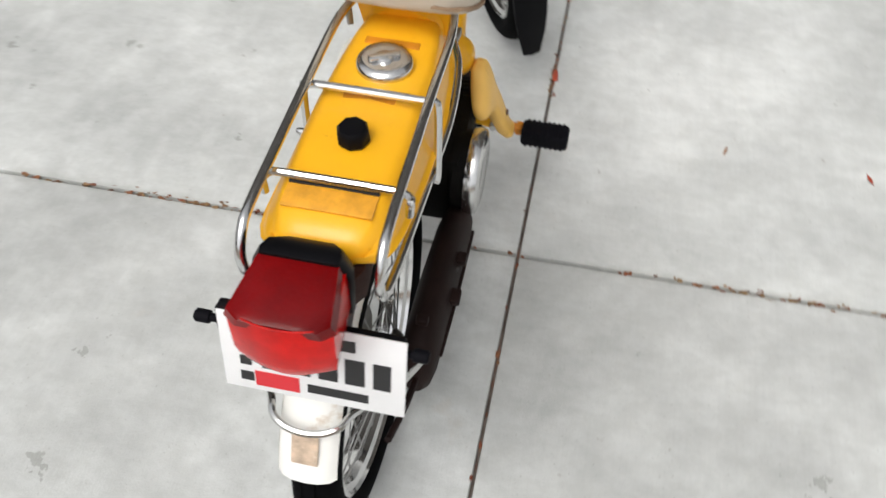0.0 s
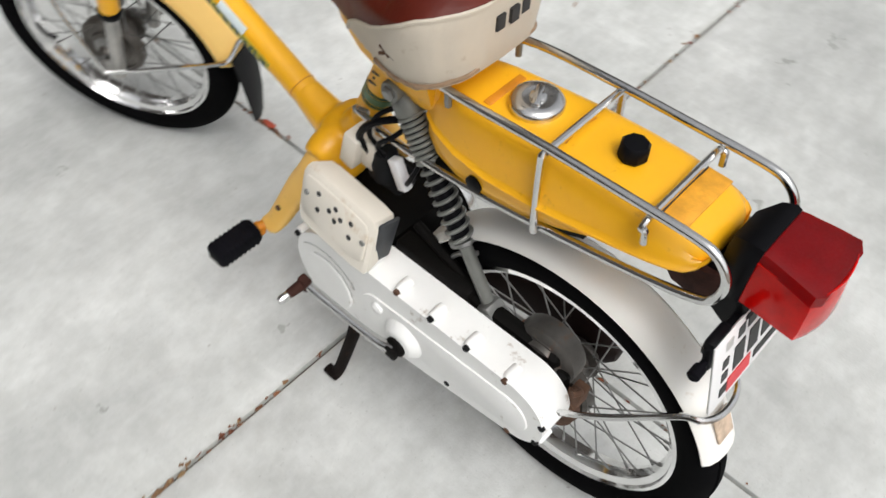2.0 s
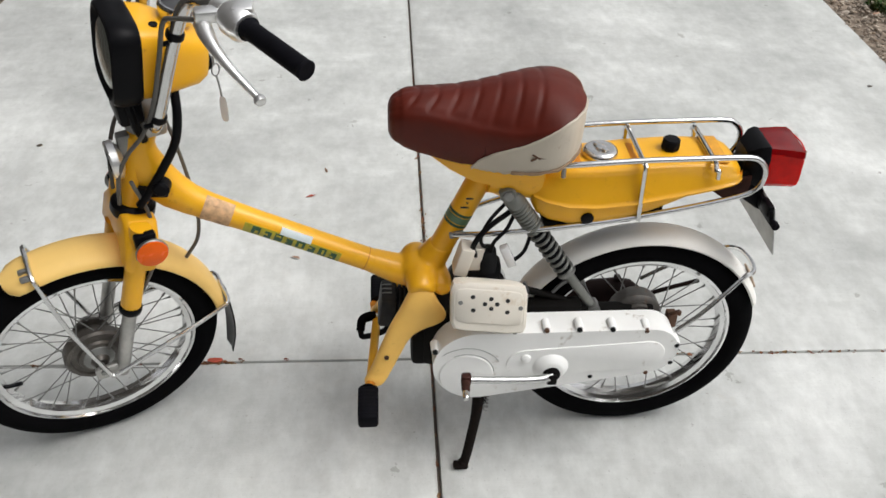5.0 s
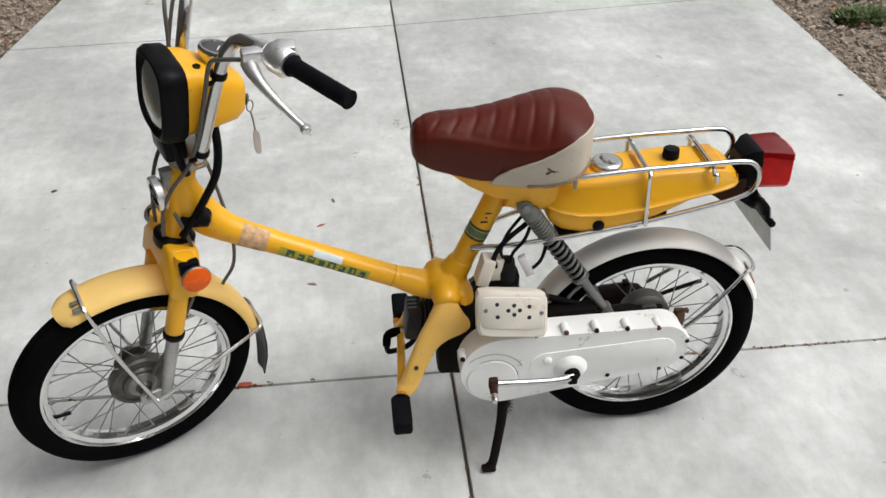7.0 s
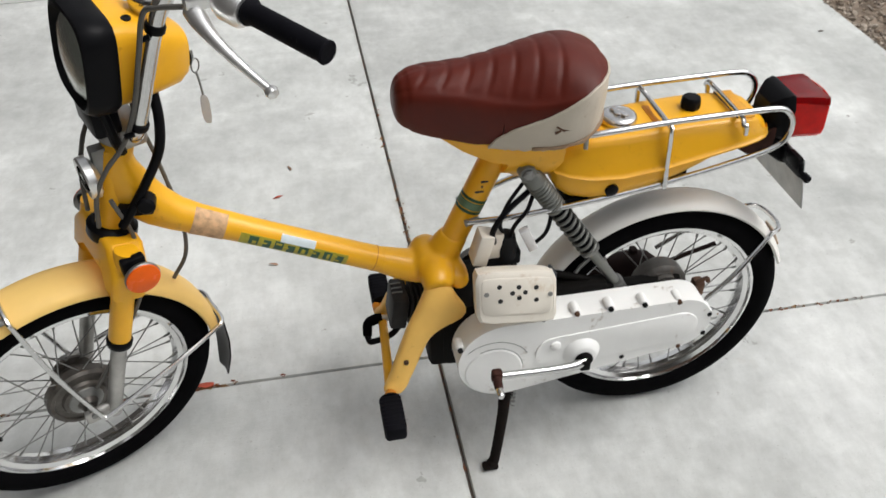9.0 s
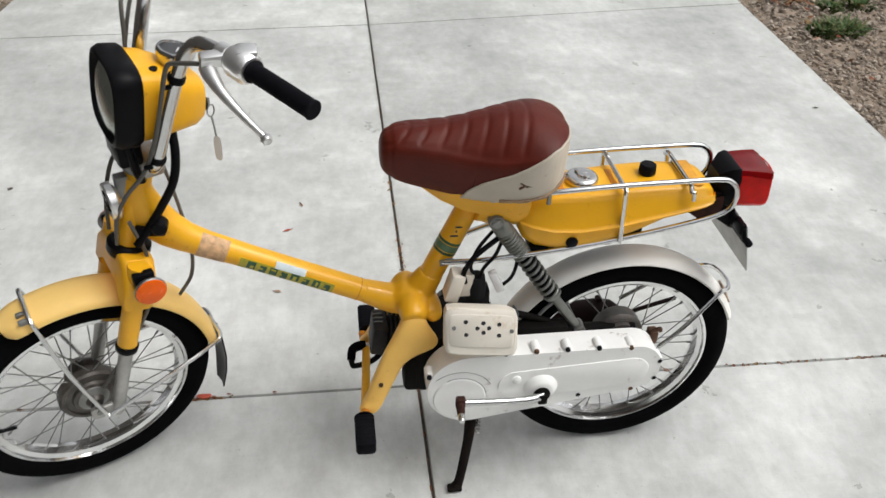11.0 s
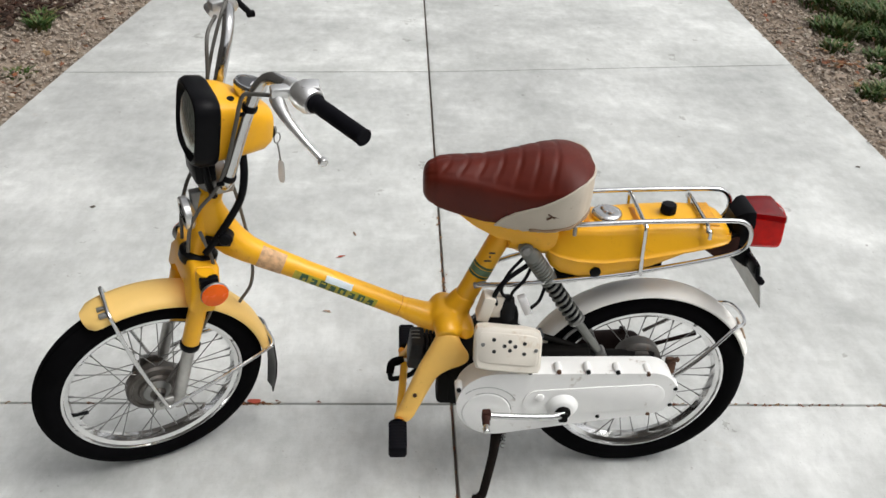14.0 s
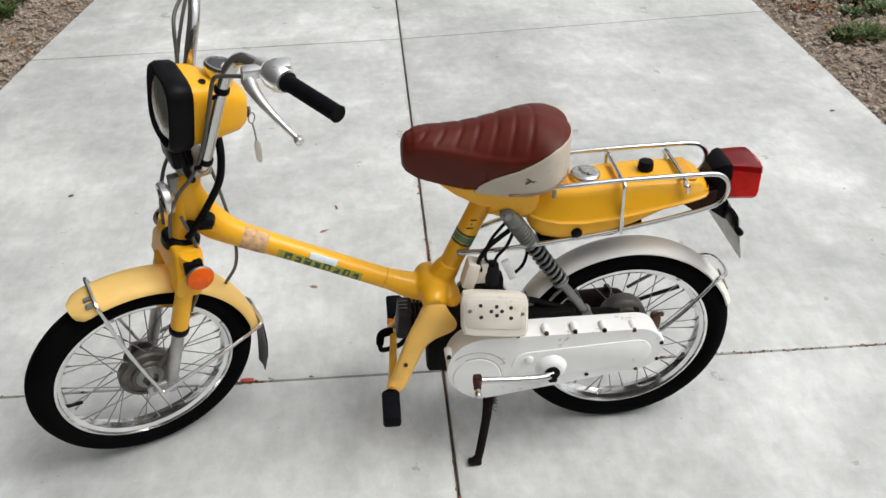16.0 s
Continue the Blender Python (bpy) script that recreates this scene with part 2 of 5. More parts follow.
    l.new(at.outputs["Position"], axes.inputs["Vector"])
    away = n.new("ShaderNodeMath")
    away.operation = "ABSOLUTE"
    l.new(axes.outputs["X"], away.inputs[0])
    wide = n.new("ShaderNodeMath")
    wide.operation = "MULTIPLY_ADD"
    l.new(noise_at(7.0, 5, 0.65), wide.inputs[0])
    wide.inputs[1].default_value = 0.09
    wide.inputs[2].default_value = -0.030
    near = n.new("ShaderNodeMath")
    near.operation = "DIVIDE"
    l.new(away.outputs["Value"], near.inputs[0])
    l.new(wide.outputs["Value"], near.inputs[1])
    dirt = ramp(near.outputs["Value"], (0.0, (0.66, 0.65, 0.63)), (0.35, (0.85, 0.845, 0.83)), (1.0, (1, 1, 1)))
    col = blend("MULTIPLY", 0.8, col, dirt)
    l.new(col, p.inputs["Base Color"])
    p.inputs["Roughness"].default_value = 0.82
    b = n.new("ShaderNodeBump")
    b.inputs["Strength"].default_value = 0.12
    b.inputs["Distance"].default_value = 0.002
    l.new(noise_at(1.0, 5, 0.65, (12.0, 240.0, 1.0)), b.inputs["Height"])
    b2 = n.new("ShaderNodeBump")
    b2.inputs["Strength"].default_value = 0.25
    b2.inputs["Distance"].default_value = 0.002
    l.new(noise_at(260.0, 3, 0.6), b2.inputs["Height"])
    l.new(b.outputs["Normal"], b2.inputs["Normal"])
    l.new(b2.outputs["Normal"], p.inputs["Normal"])
    return m


def island_material(name, colors, rough=0.85, per_object=False):
    """Pieces of one mesh, each in a colour of its own."""
    m = bpy.data.materials.new(name)
    m.use_nodes = True
    n, l = m.node_tree.nodes, m.node_tree.links
    p = n["Principled BSDF"]
    p.inputs["Roughness"].default_value = rough
    p.inputs["Specular IOR Level"].default_value = 0.3
    g = n.new("ShaderNodeObjectInfo" if per_object else "ShaderNodeNewGeometry")
    r = n.new("ShaderNodeValToRGB")
    e = r.color_ramp.elements
    e[0].position, e[0].color = 0.0, (*colors[0], 1)
    e[1].position, e[1].color = 1.0, (*colors[-1], 1)
    for i, c in enumerate(colors[1:-1], 1):
        x = e.new(i / (len(colors) - 1))
        x.color = (*c, 1)
    l.new(g.outputs["Random" if per_object else "Random Per Island"], r.inputs["Fac"])
    t = n.new("ShaderNodeTexCoord")
    z = n.new("ShaderNodeTexNoise")
    z.inputs["Scale"].default_value = 60
    z.inputs["Detail"].default_value = 4
    l.new(t.outputs["Object"], z.inputs["Vector"])
    v = n.new("ShaderNodeValToRGB")
    v.color_ramp.elements[0].position, v.color_ramp.elements[0].color = 0.3, (0.7, 0.7, 0.7, 1)
    v.color_ramp.elements[1].position, v.color_ramp.elements[1].color = 0.7, (1.15, 1.15, 1.15, 1)
    l.new(z.outputs["Fac"], v.inputs["Fac"])
    x = n.new("ShaderNodeMix")
    x.data_type, x.blend_type = "RGBA", "MULTIPLY"
    x.inputs["Factor"].default_value = 1.0
    l.new(r.outputs["Color"], x.inputs["A"])
    l.new(v.outputs["Color"], x.inputs["B"])
    l.new(x.outputs["Result"], p.inputs["Base Color"])
    return m


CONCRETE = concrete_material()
GRAVEL = island_material("limestone_gravel", [(0.22, 0.175, 0.135), (0.42, 0.36, 0.29), (0.30, 0.245, 0.195), (0.50, 0.44, 0.37), (0.34, 0.26, 0.19), (0.25, 0.21, 0.175), (0.38, 0.32, 0.265)])
BARK = island_material("bark_mulch", [(0.022, 0.012, 0.008), (0.055, 0.028, 0.018), (0.032, 0.016, 0.010), (0.08, 0.045, 0.028)])
LITTER = island_material("leaf_litter", [(0.22, 0.055, 0.03), (0.26, 0.12, 0.06), (0.16, 0.06, 0.035), (0.30, 0.20, 0.10), (0.11, 0.05, 0.032)])
BLADES = island_material("grass_blades", [(0.030, 0.075, 0.012), (0.055, 0.105, 0.02), (0.030, 0.080, 0.016), (0.11, 0.14, 0.04), (0.16, 0.13, 0.06)], 0.6)
SOIL = material("gravelly_soil", (0.27, 0.215, 0.165), 0.95, vary=0.35, scale=9, bump=0.6, bump_scale=90, stain=(0.14, 0.10, 0.07), stain_amount=0.5, stain_scale=5)
GROUT = material("joint_dirt", (0.12, 0.095, 0.08), 0.95, vary=0.5, scale=30, bump=0.4, bump_scale=150, stain=(0.22, 0.085, 0.05), stain_amount=0.6, stain_scale=7)


# ---- mesh helpers ----
def V(*a):
    return Vector(a)


def link_mesh(name, bm, mat, parent=None, label="", sharp=38.0):
    bmesh.ops.remove_doubles(bm, verts=bm.verts, dist=1e-6)
    bmesh.ops.recalc_face_normals(bm, faces=bm.faces)
    limit = radians(sharp)
    for f in bm.faces:
        f.smooth = True
    for e in bm.edges:
        if len(e.link_faces) == 2 and e.calc_face_angle(0) > limit:
            e.smooth = False
    me = bpy.data.meshes.new(name)
    bm.to_mesh(me)
    bm.free()
    me.materials.append(mat)
    ob = new(name, me)
    if parent is not None:
        ob.parent = parent
    if label:
        ob["label"] = label
    return ob


def part(name, bm, mat, parent, label="", turned=None, sharp=38.0):
    """One mesh under a thing or a part. turned: its pose against the parent."""
    ob = link_mesh(name, bm, mat, parent, label, sharp)
    if turned is not None:
        ob.matrix_local = turned
    return ob


def curve_through(pts, steps=6):
    """Points on a smooth line through pts."""
    p = [Vector(q) for q in pts]
    if len(p) < 3:
        return p
    ext = [p[0] * 2 - p[1], *p, p[-1] * 2 - p[-2]]
    out = []
    for i in range(1, len(ext) - 2):
        a, b, c, d = ext[i - 1:i + 3]
        for s in range(steps):
            t = s / steps
            out.append(0.5 * ((2 * b) + (c - a) * t + (2 * a - 5 * b + 4 * c - d) * t * t + (3 * b - a - 3 * c + d) * t ** 3))
    out.append(p[-1])
    return out


def loft(bm, rings, closed=True, caps=True):
    rows = [[bm.verts.new(q) for q in r] for r in rings]
    n = len(rows[0])
    for a, b in zip(rows, rows[1:]):
        for i in range(n if closed else n - 1):
            j = (i + 1) % n
            bm.faces.new((a[i], a[j], b[j], b[i]))
    if caps and closed:
        bm.faces.new(rows[0][::-1])
        bm.faces.new(rows[-1])
    return rows


def tube(bm, pts, r, seg=10, steps=6, smooth_line=True, caps=True):
    """A round tube along a line; r is one radius or one for each given point."""
    line = curve_through(pts, steps) if smooth_line else [Vector(q) for q in pts]
    if isinstance(r, (int, float)):
        radii = [r] * len(line)
    else:
        radii = [float(np.interp(i / (len(line) - 1), np.linspace(0, 1, len(r)), r)) for i in range(len(line))]
    side = None
    rings = []
    for i, q in enumerate(line):
        d = (line[min(i + 1, len(line) - 1)] - line[max(i - 1, 0)]).normalized()
        if side is None:
            side = d.cross(V(0, 0, 1) if abs(d.z) < 0.9 else V(1, 0, 0)).normalized()
        side = (side - d * side.dot(d)).normalized()
        up = d.cross(side)
        rings.append([q + (side * math.cos(t) + up * math.sin(t)) * radii[i] for t in (math.tau * k / seg for k in range(seg))])
    loft(bm, rings, True, caps)
    return bm


def lathe(bm, origin, axis, profile, seg=24, caps=True):
    """Turns (distance along axis, radius) pairs about an axis."""
    o, d = Vector(origin), Vector(axis).normalized()
    s = d.cross(V(0, 0, 1) if abs(d.z) < 0.9 else V(1, 0, 0)).normalized()
    u = d.cross(s)
    loft(bm, [[o + d * h + (s * math.cos(t) + u * math.sin(t)) * max(r, 1e-5) for t in (math.tau * k / seg for k in range(seg))] for h, r in profile], True, caps)
    return bm


def block(bm, centre, size, bevel=0.003, turn=None, seg=2):
    """A box with rounded edges."""
    tmp = bmesh.new()
    bmesh.ops.create_cube(tmp, size=1.0)
    for v in tmp.verts:
        v.co = Vector((v.co.x * size[0], v.co.y * size[1], v.co.z * size[2]))
    if bevel:
        bmesh.ops.bevel(tmp, geom=list(tmp.edges), offset=bevel, segments=seg, profile=0.5, affect="EDGES")
    m = Matrix.Translation(centre) @ (turn.to_4x4() if turn else Matrix.Identity(4))
    bmesh.ops.transform(tmp, matrix=m, verts=tmp.verts)
    merge(bm, tmp)
    return bm


def merge(bm, tmp):
    table = {v: bm.verts.new(v.co) for v in tmp.verts}
    for f in tmp.faces:
        bm.faces.new([table[v] for v in f.verts])
    tmp.free()


def slab_of(bm, outline, frame_of, depth0, depth1, bevel=0.003, seg=2):
    """An outline (list of 2D points, counterclockwise) given depth. frame_of(a, b, d) places it."""
    tmp = bmesh.new()
    top = [tmp.verts.new((a, b, depth1)) for a, b in outline]
    low = [tmp.verts.new((a, b, depth0)) for a, b in outline]
    cap = tmp.faces.new(top)
    base = tmp.faces.new(low[::-1])
    n = len(outline)
    for i in range(n):
        j = (i + 1) % n
        tmp.faces.new((low[i], low[j], top[j], top[i]))
    if bevel:
        bmesh.ops.bevel(tmp, geom=[e for e in cap.edges] + [e for e in base.edges], offset=bevel, segments=seg, profile=0.5, affect="EDGES")
    for v in tmp.verts:
        v.co = Vector(frame_of(*v.co))
    merge(bm, tmp)
    return bm


def pill(c0, r0, c1, r1, n=14):
    """The outline round two circles in a plane."""
    a, b = Vector(c0), Vector(c1)
    d = b - a
    base = math.atan2(d.y, d.x)
    off = math.acos(max(-1, min(1, (r0 - r1) / d.length)))
    out = [(a.x + r0 * math.cos(t), a.y + r0 * math.sin(t)) for t in np.linspace(base + off, base + math.tau - off, n * 2)]
    out += [(b.x + r1 * math.cos(t), b.y + r1 * math.sin(t)) for t in np.linspace(base - off, base + off, n)]
    return out


def mirrored(bm):
    """The same mesh on the machine's other side."""
    for v in bm.verts:
        v.co.y = -v.co.y
    bmesh.ops.reverse_faces(bm, faces=bm.faces)
    return bm


# ---- the driveway ----
EDGE_R, JY = 1.77, 0.0
driveway = tagged(new("pavement"), "pale grey broom-finished concrete driveway cut into slabs", "driveway", kind="structure")


def edge_left(y):
    return -1.60 + 0.14 * (max(min(y, 6.0), 0.4) - 2.0)


def slab(x0, x1, ys0, ys1):
    """A slab between two joints; its ends may run askew."""
    bm = bmesh.new()
    g = 0.0035
    corners = [(x0(ys0(0)) if callable(x0) else x0 + g, 0), (x1 - g, 0), (x1 - g, 1), (x0(ys1(0)) if callable(x0) else x0 + g, 1)]
    k0, k1 = (1.0 if f is far_joint else 0.8 for f in (ys0, ys1))
    pts = [(x, (ys1(x) - k1 * g) if k else (ys0(x) + k0 * g)) for x, k in corners]
    slab_of(bm, pts, lambda a, b, d: (a, b, d), -0.11, 0.0, 0.004, 2)
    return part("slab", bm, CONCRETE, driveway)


def far_joint(x):
    return 2.12 + 0.115 * x if x > 0 else 2.12 + 0.068 * x


JOINTS = [lambda x: -4.3, lambda x: -2.15, lambda x: 0.0, far_joint, lambda x: 4.4 + 0.05 * x, lambda x: 6.6, lambda x: 8.8, lambda x: 11.0]
for lo, hi in zip(JOINTS, JOINTS[1:]):
    slab(edge_left, 0.0, lo, hi)
    slab(0.0, EDGE_R, lo, hi)
bm = bmesh.new()
block(bm, (0.0, 3.35, -0.06), (0.05, 15.2, 0.094), 0)
for line in JOINTS[1:-1]:
    xl = edge_left(line(0)) + 0.012
    edge = [(xl, line(xl)), (-0.025, line(0)), (0.025, line(0)), (EDGE_R - 0.01, line(EDGE_R))]
    for (xa, ya), (xb, yb) in (edge[:2], edge[2:]):
        slab_of(bm, [(xa, ya - 0.02), (xb, yb - 0.02), (xb, yb + 0.02), (xa, ya + 0.02)], lambda a, b, d: (a, b, d), -0.107, -0.0135, 0)
part("joint_filling", bm, GROUT, driveway, "dark dirt packed in the joints")

# the wide ground, one sheet to the horizon, a little below the slabs
bm = bmesh.new()
rings = [0.0, 3, 6, 12, 30, 90, 400, 1500]
prev = None
for r in rings[1:]:
    row = [bm.verts.new((r * math.cos(t), 2 + r * math.sin(t), -0.035)) for t in (math.tau * k / 48 for k in range(48))]
    if prev is None:
        bm.faces.new(row)
    else:
        for i in range(48):
            bm.faces.new((prev[i], row[i], row[(i + 1) % 48], prev[(i + 1) % 48]))
    prev = row
tagged(link_mesh("ground", bm, SOIL), "brown gravelly soil beside the driveway", "ground", kind="structure")


# an added wall, never in view, that shades the driveway's left side
bm = bmesh.new()
block(bm, (-2.56, 1.0, 2.9), (0.25, 20.0, 6.0), 0.01)
tagged(link_mesh("shade_wall_west", bm, SHADEWALL), "plain grey-brown wall added out of view to shade the driveway's left side", "wall", kind="structure")

# a second added wall, out of view, holds back low light from this end
bm = bmesh.new()
block(bm, (0.9, -4.6, 1.05), (10.0, 0.25, 2.3), 0.01)
tagged(link_mesh("shade_wall_south", bm, SHADEWALL), "plain grey-brown wall added out of view to block low sky light", "wall", kind="structure")

# ---- the moped; u ahead, v to its left, w up from the rear tyre's contact ----
moped = tagged(new("moped"), "yellow vintage moped with a maroon seat standing on its kickstand", "moped")
moped.matrix_world = pose(XR, YC, 0, LEANS, 0, 180 + YAWS)
AXIS_AT, AXIS = V(0.897, 0, 0.56), V(-0.27, 0, 0.963).normalized()
STEER = Matrix.Translation(AXIS_AT) @ Matrix.Rotation(radians(STEERED), 4, AXIS) @ Matrix.Translation(-AXIS_AT)
RAKE = Matrix.Rotation(-math.atan2(0.27, 0.963), 3, "Y")


def piece(name, build, mat, parent=None, label="", turned=None, sharp=38.0):
    bm = bmesh.new()
    build(bm)
    return part(name, bm, mat, parent or moped, label, turned, sharp)


def wheel(name, at, label, k=1.0, turned=None):
    """Rim with tyre, hub, drum and crossed wire spokes."""
    c = V(*at)
    bm = bmesh.new()
    prof = [(-0.021, 0.187), (-0.022, 0.181), (-0.017, 0.179), (-0.013, 0.171), (0, 0.166), (0.013, 0.171), (0.017, 0.179), (0.022, 0.181), (0.021, 0.187), (0.016, 0.185), (0, 0.174), (-0.016, 0.185), (-0.021, 0.187)]
    lathe(bm, c, (0, 1, 0), [(a, b * k) for a, b in prof], 72, False)
    rim = part(name, bm, RIM, moped, label, turned)
    bm = bmesh.new()
    tp = [(0.021, 0.186), (0.0255, 0.192), (0.029, 0.203), (0.029, 0.211), (0.0255, 0.221), (0.019, 0.229), (0.010, 0.234), (0.0095, 0.2325), (0.0065, 0.2325), (0.006, 0.2355), (0, 0.236)]
    tp = [(-a, b * k) for a, b in tp] + [(a, b * k) for a, b in tp[-2::-1]]
    lathe(bm, c, (0, 1, 0), tp, 72, False)
    part("tyre", bm, RUBBER, rim, "black tyre with ribbed tread", sharp=50)
    bm = bmesh.new()
    lathe(bm, c, (0, 1, 0), [(-0.045, 0.012), (-0.045, 0.030), (-0.036, 0.036), (-0.033, 0.036), (-0.030, 0.024), (0.016, 0.024), (0.006, 0.055), (0.009, 0.060), (0.024, 0.060), (0.029, 0.056), (0.029, 0.050), (0.026, 0.048), (0.027, 0.038), (0.032, 0.035), (0.034, 0.028), (0.040, 0.018), (0.052, 0.012)], 36)
    hub = part("hub", bm, DRUM, rim, "dull brownish metal hub with a brake drum")
    bm = bmesh.new()
    lathe(bm, c + V(0, 0.030, 0), (0, 1, 0), [(0, 0.030), (0.006, 0.028), (0.012, 0.018), (0.013, 0.012)], 30)
    part("drum_cover", bm, STEEL, rim)
    bm = bmesh.new()
    tube(bm, [c + V(0, -0.070, 0), c + V(0, 0.075, 0)], 0.0055, 10)
    for s in (-1, 1):
        lathe(bm, c + V(0, 0.062 * s, 0), (0, s, 0), [(0, 0.0105), (0.008, 0.0105)], 6)
    part("axle", bm, STEEL, rim)
    for i in range(36):
        side = 1 if i % 2 else -1
        t0 = math.tau * i / 36
        lean = (0.62 if (i // 2) % 2 else -0.62)
        rh = 0.050 if side > 0 else 0.033
        a = c + V(math.cos(t0 + lean) * rh, 0.020 * side if side > 0 else -0.034, math.sin(t0 + lean) * rh)
        b = c + V(math.cos(t0) * 0.171 * k, 0.004 * side, math.sin(t0) * 0.171 * k)
        bm = bmesh.new()
        tube(bm, [a, b], 0.0012, 5, smooth_line=False)
        tube(bm, [b + (a - b).normalized() * 0.012, b], 0.0022, 6, smooth_line=False)
        part("spoke", bm, STEEL, rim)
    return rim


REAR = V(-0.002, 0.014, 0.2400)
FRONT = V(1.030, 0, 0.2345)
rear_wheel = wheel("rear_wheel", REAR, "chromed wire-spoked rear wheel", 1.02)
front_wheel = wheel("front_wheel", FRONT, "chromed wire-spoked front wheel turned a little", 0.992, STEER)
t = radians(-10)
piece("valve", lambda b: tube(b, [FRONT + V(math.cos(t) * 0.168, 0.004, math.sin(t) * 0.168), FRONT + V(math.cos(t) * 0.140, 0.012, math.sin(t) * 0.140)], [0.004, 0.0045, 0.004], 8), PLASTIC, front_wheel)


def fender(bm, c, r, hw, a0, a1, drop=0.020, n=34, tip=0.0):
    rings = []
    for i in range(n + 1):
        a = radians(a0 + (a1 - a0) * i / n)
        end = min(i, n - i) / n
        w = hw * (1.0 - tip * max(0.0, 1 - end / 0.05) ** 2 * 0.45)
        sec = [(-w, r - drop), (-w * 0.98, r - 0.009), (-w * 0.82, r - 0.002), (-w * 0.45, r + 0.003), (0, r + 0.0045), (w * 0.45, r + 0.003), (w * 0.82, r - 0.002), (w * 0.98, r - 0.009), (w, r - drop)]
        sec += [(x * 0.95, y - 0.0025) for x, y in sec[::-1]]
        rings.append([c + V(math.cos(a) * y, x, math.sin(a) * y) for x, y in sec])
    loft(bm, rings)


# rear fender, its stay and faded reflector
rear_fender = piece("rear_fender", lambda b: fender(b, REAR + V(0.005, 0.003, 0.001), 0.2470, 0.0335, 20, 158, 0.008), FENDER, label="cream painted rear fender with stains")


def build_rear_stay(b):
    pts = [(-0.035, 0.088, 0.300), (-0.10, 0.076, 0.353), (-0.152, 0.056, 0.396), (-0.176, 0.044, 0.412), (-0.193, 0.036, 0.413), (-0.2025, 0.020, 0.411), (-0.2055, 0.0, 0.410)]
    tube(b, [(u, v + 0.016, w) for u, v, w in pts] + [(u, 0.016 - v, w) for u, v, w in pts[-2::-1]], 0.0042, 8)


piece("fender_stay", build_rear_stay, CHROME, rear_fender, "thin chrome stay")
piece("reflector", lambda b: block(b, REAR + V(-0.2075, 0.003, 0.1385), (0.004, 0.030, 0.040), 0.0015, Matrix.Rotation(radians(27), 3, "Y")), TAN, rear_fender, "sun-faded brown reflector")

# frame: main tube, head, seat tube, casting
def gusset(b):
    line = [V(0.452, 0, 0.392), V(0.50, 0, 0.414), V(0.60, 0, 0.459), V(0.70, 0, 0.504), V(0.775, 0, 0.538), V(0.805, 0, 0.553), V(0.830, 0, 0.570), V(0.852, 0, 0.592), V(0.865, 0, 0.618), V(0.871, 0, 0.650), V(0.868, 0, 0.682)]
    rad = [(0.0225, 0.0225), (0.0216, 0.0216), (0.0213, 0.0213), (0.0216, 0.0216), (0.0232, 0.0240), (0.0255, 0.0270), (0.0270, 0.0325), (0.0262, 0.0370), (0.0246, 0.0350), (0.0230, 0.0275), (0.0215, 0.0205)]
    rings = []
    for i, q in enumerate(line):
        d = (line[min(i + 1, len(line) - 1)] - line[max(i - 1, 0)]).normalized()
        up = V(-d.z, 0, d.x)
        rings.append([q + V(0, 1, 0) * math.cos(k) * rad[i][0] + up * math.sin(k) * rad[i][1] for k in (math.tau * j / 24 for j in range(24))])
    loft(b, rings)


main_tube = piece("main_tube", gusset, YELLOW, label="sloping yellow frame tube with worn decals")


def on_tube(b, s0, s1, a0, a1, lift, n=8):
    """A thin band on the main tube's left flank, from s0 to s1 along it and a0 to a1 degrees round it."""
    p0, p1 = V(0.50, 0, 0.414), V(0.775, 0, 0.538)
    d = (p1 - p0).normalized()
    up = V(-d.z, 0, d.x)
    rings = []
    for s in np.linspace(s0, s1, 5):
        q = p0 + d * float(s)
        row = []
        girth = float(np.interp(s, [0, 0.2194, 0.3018, 0.312], [0.0216, 0.0217, 0.0242, 0.0248]))
        for h in (girth + lift, girth - 0.001):
            angles = np.linspace(radians(a0), radians(a1), n)
            row += [q + (V(0, 1, 0) * math.cos(a) + up * math.sin(a)) * h for a in (angles if h > girth else angles[::-1])]
        rings.append(row)
    loft(b, rings)


LETTERS = [(0.069, 0.013, -32, 10), (0.0885, 0.014, -26, 16), (0.109, 0.012, -34, 8), (0.128, 0.016, -24, 17), (0.150, 0.012, -32, 8), (0.169, 0.014, -28, 15), (0.189, 0.012, -34, 10), (0.209, 0.015, -27, 16)]
piece("decal_letters", lambda b: [on_tube(b, p, p + l, a0, a1, 0.0011) for p, l, a0, a1 in LETTERS], GREEN, main_tube, "worn green block lettering as bars")
piece("decal_band", lambda b: on_tube(b, 0.062, 0.238, -38, 20, 0.0007), LIME, main_tube, "olive shadow of the worn decal")
INLAYS = [(0.006, 0.010, -18, -10), (0.004, 0.004, -16, 8), (0.006, 0.009, -6, 2), (0.005, 0.006, -18, 4), (0.010, 0.008, -12, -5), (0.003, 0.009, 0, 8), (0.006, 0.010, -10, -2), (0.003, 0.006, -20, -4), (0.011, 0.005, -2, 8)]
piece("decal_inlay", lambda b: [on_tube(b, LETTERS[i % 8][0] + d, LETTERS[i % 8][0] + d + l, a0, a1, 0.0015) for i, (d, l, a0, a1) in enumerate(INLAYS)], LIME, main_tube)
piece("decal_maker", lambda b: on_tube(b, 0.120, 0.176, 16, 50, 0.0018), PALEBLUE, main_tube, "small white decal bar")
piece("peeled_patch", lambda b: on_tube(b, 0.262, 0.312, -70, 78, 0.0008, 14), TAPE, main_tube, "brown patch where a decal peeled off")
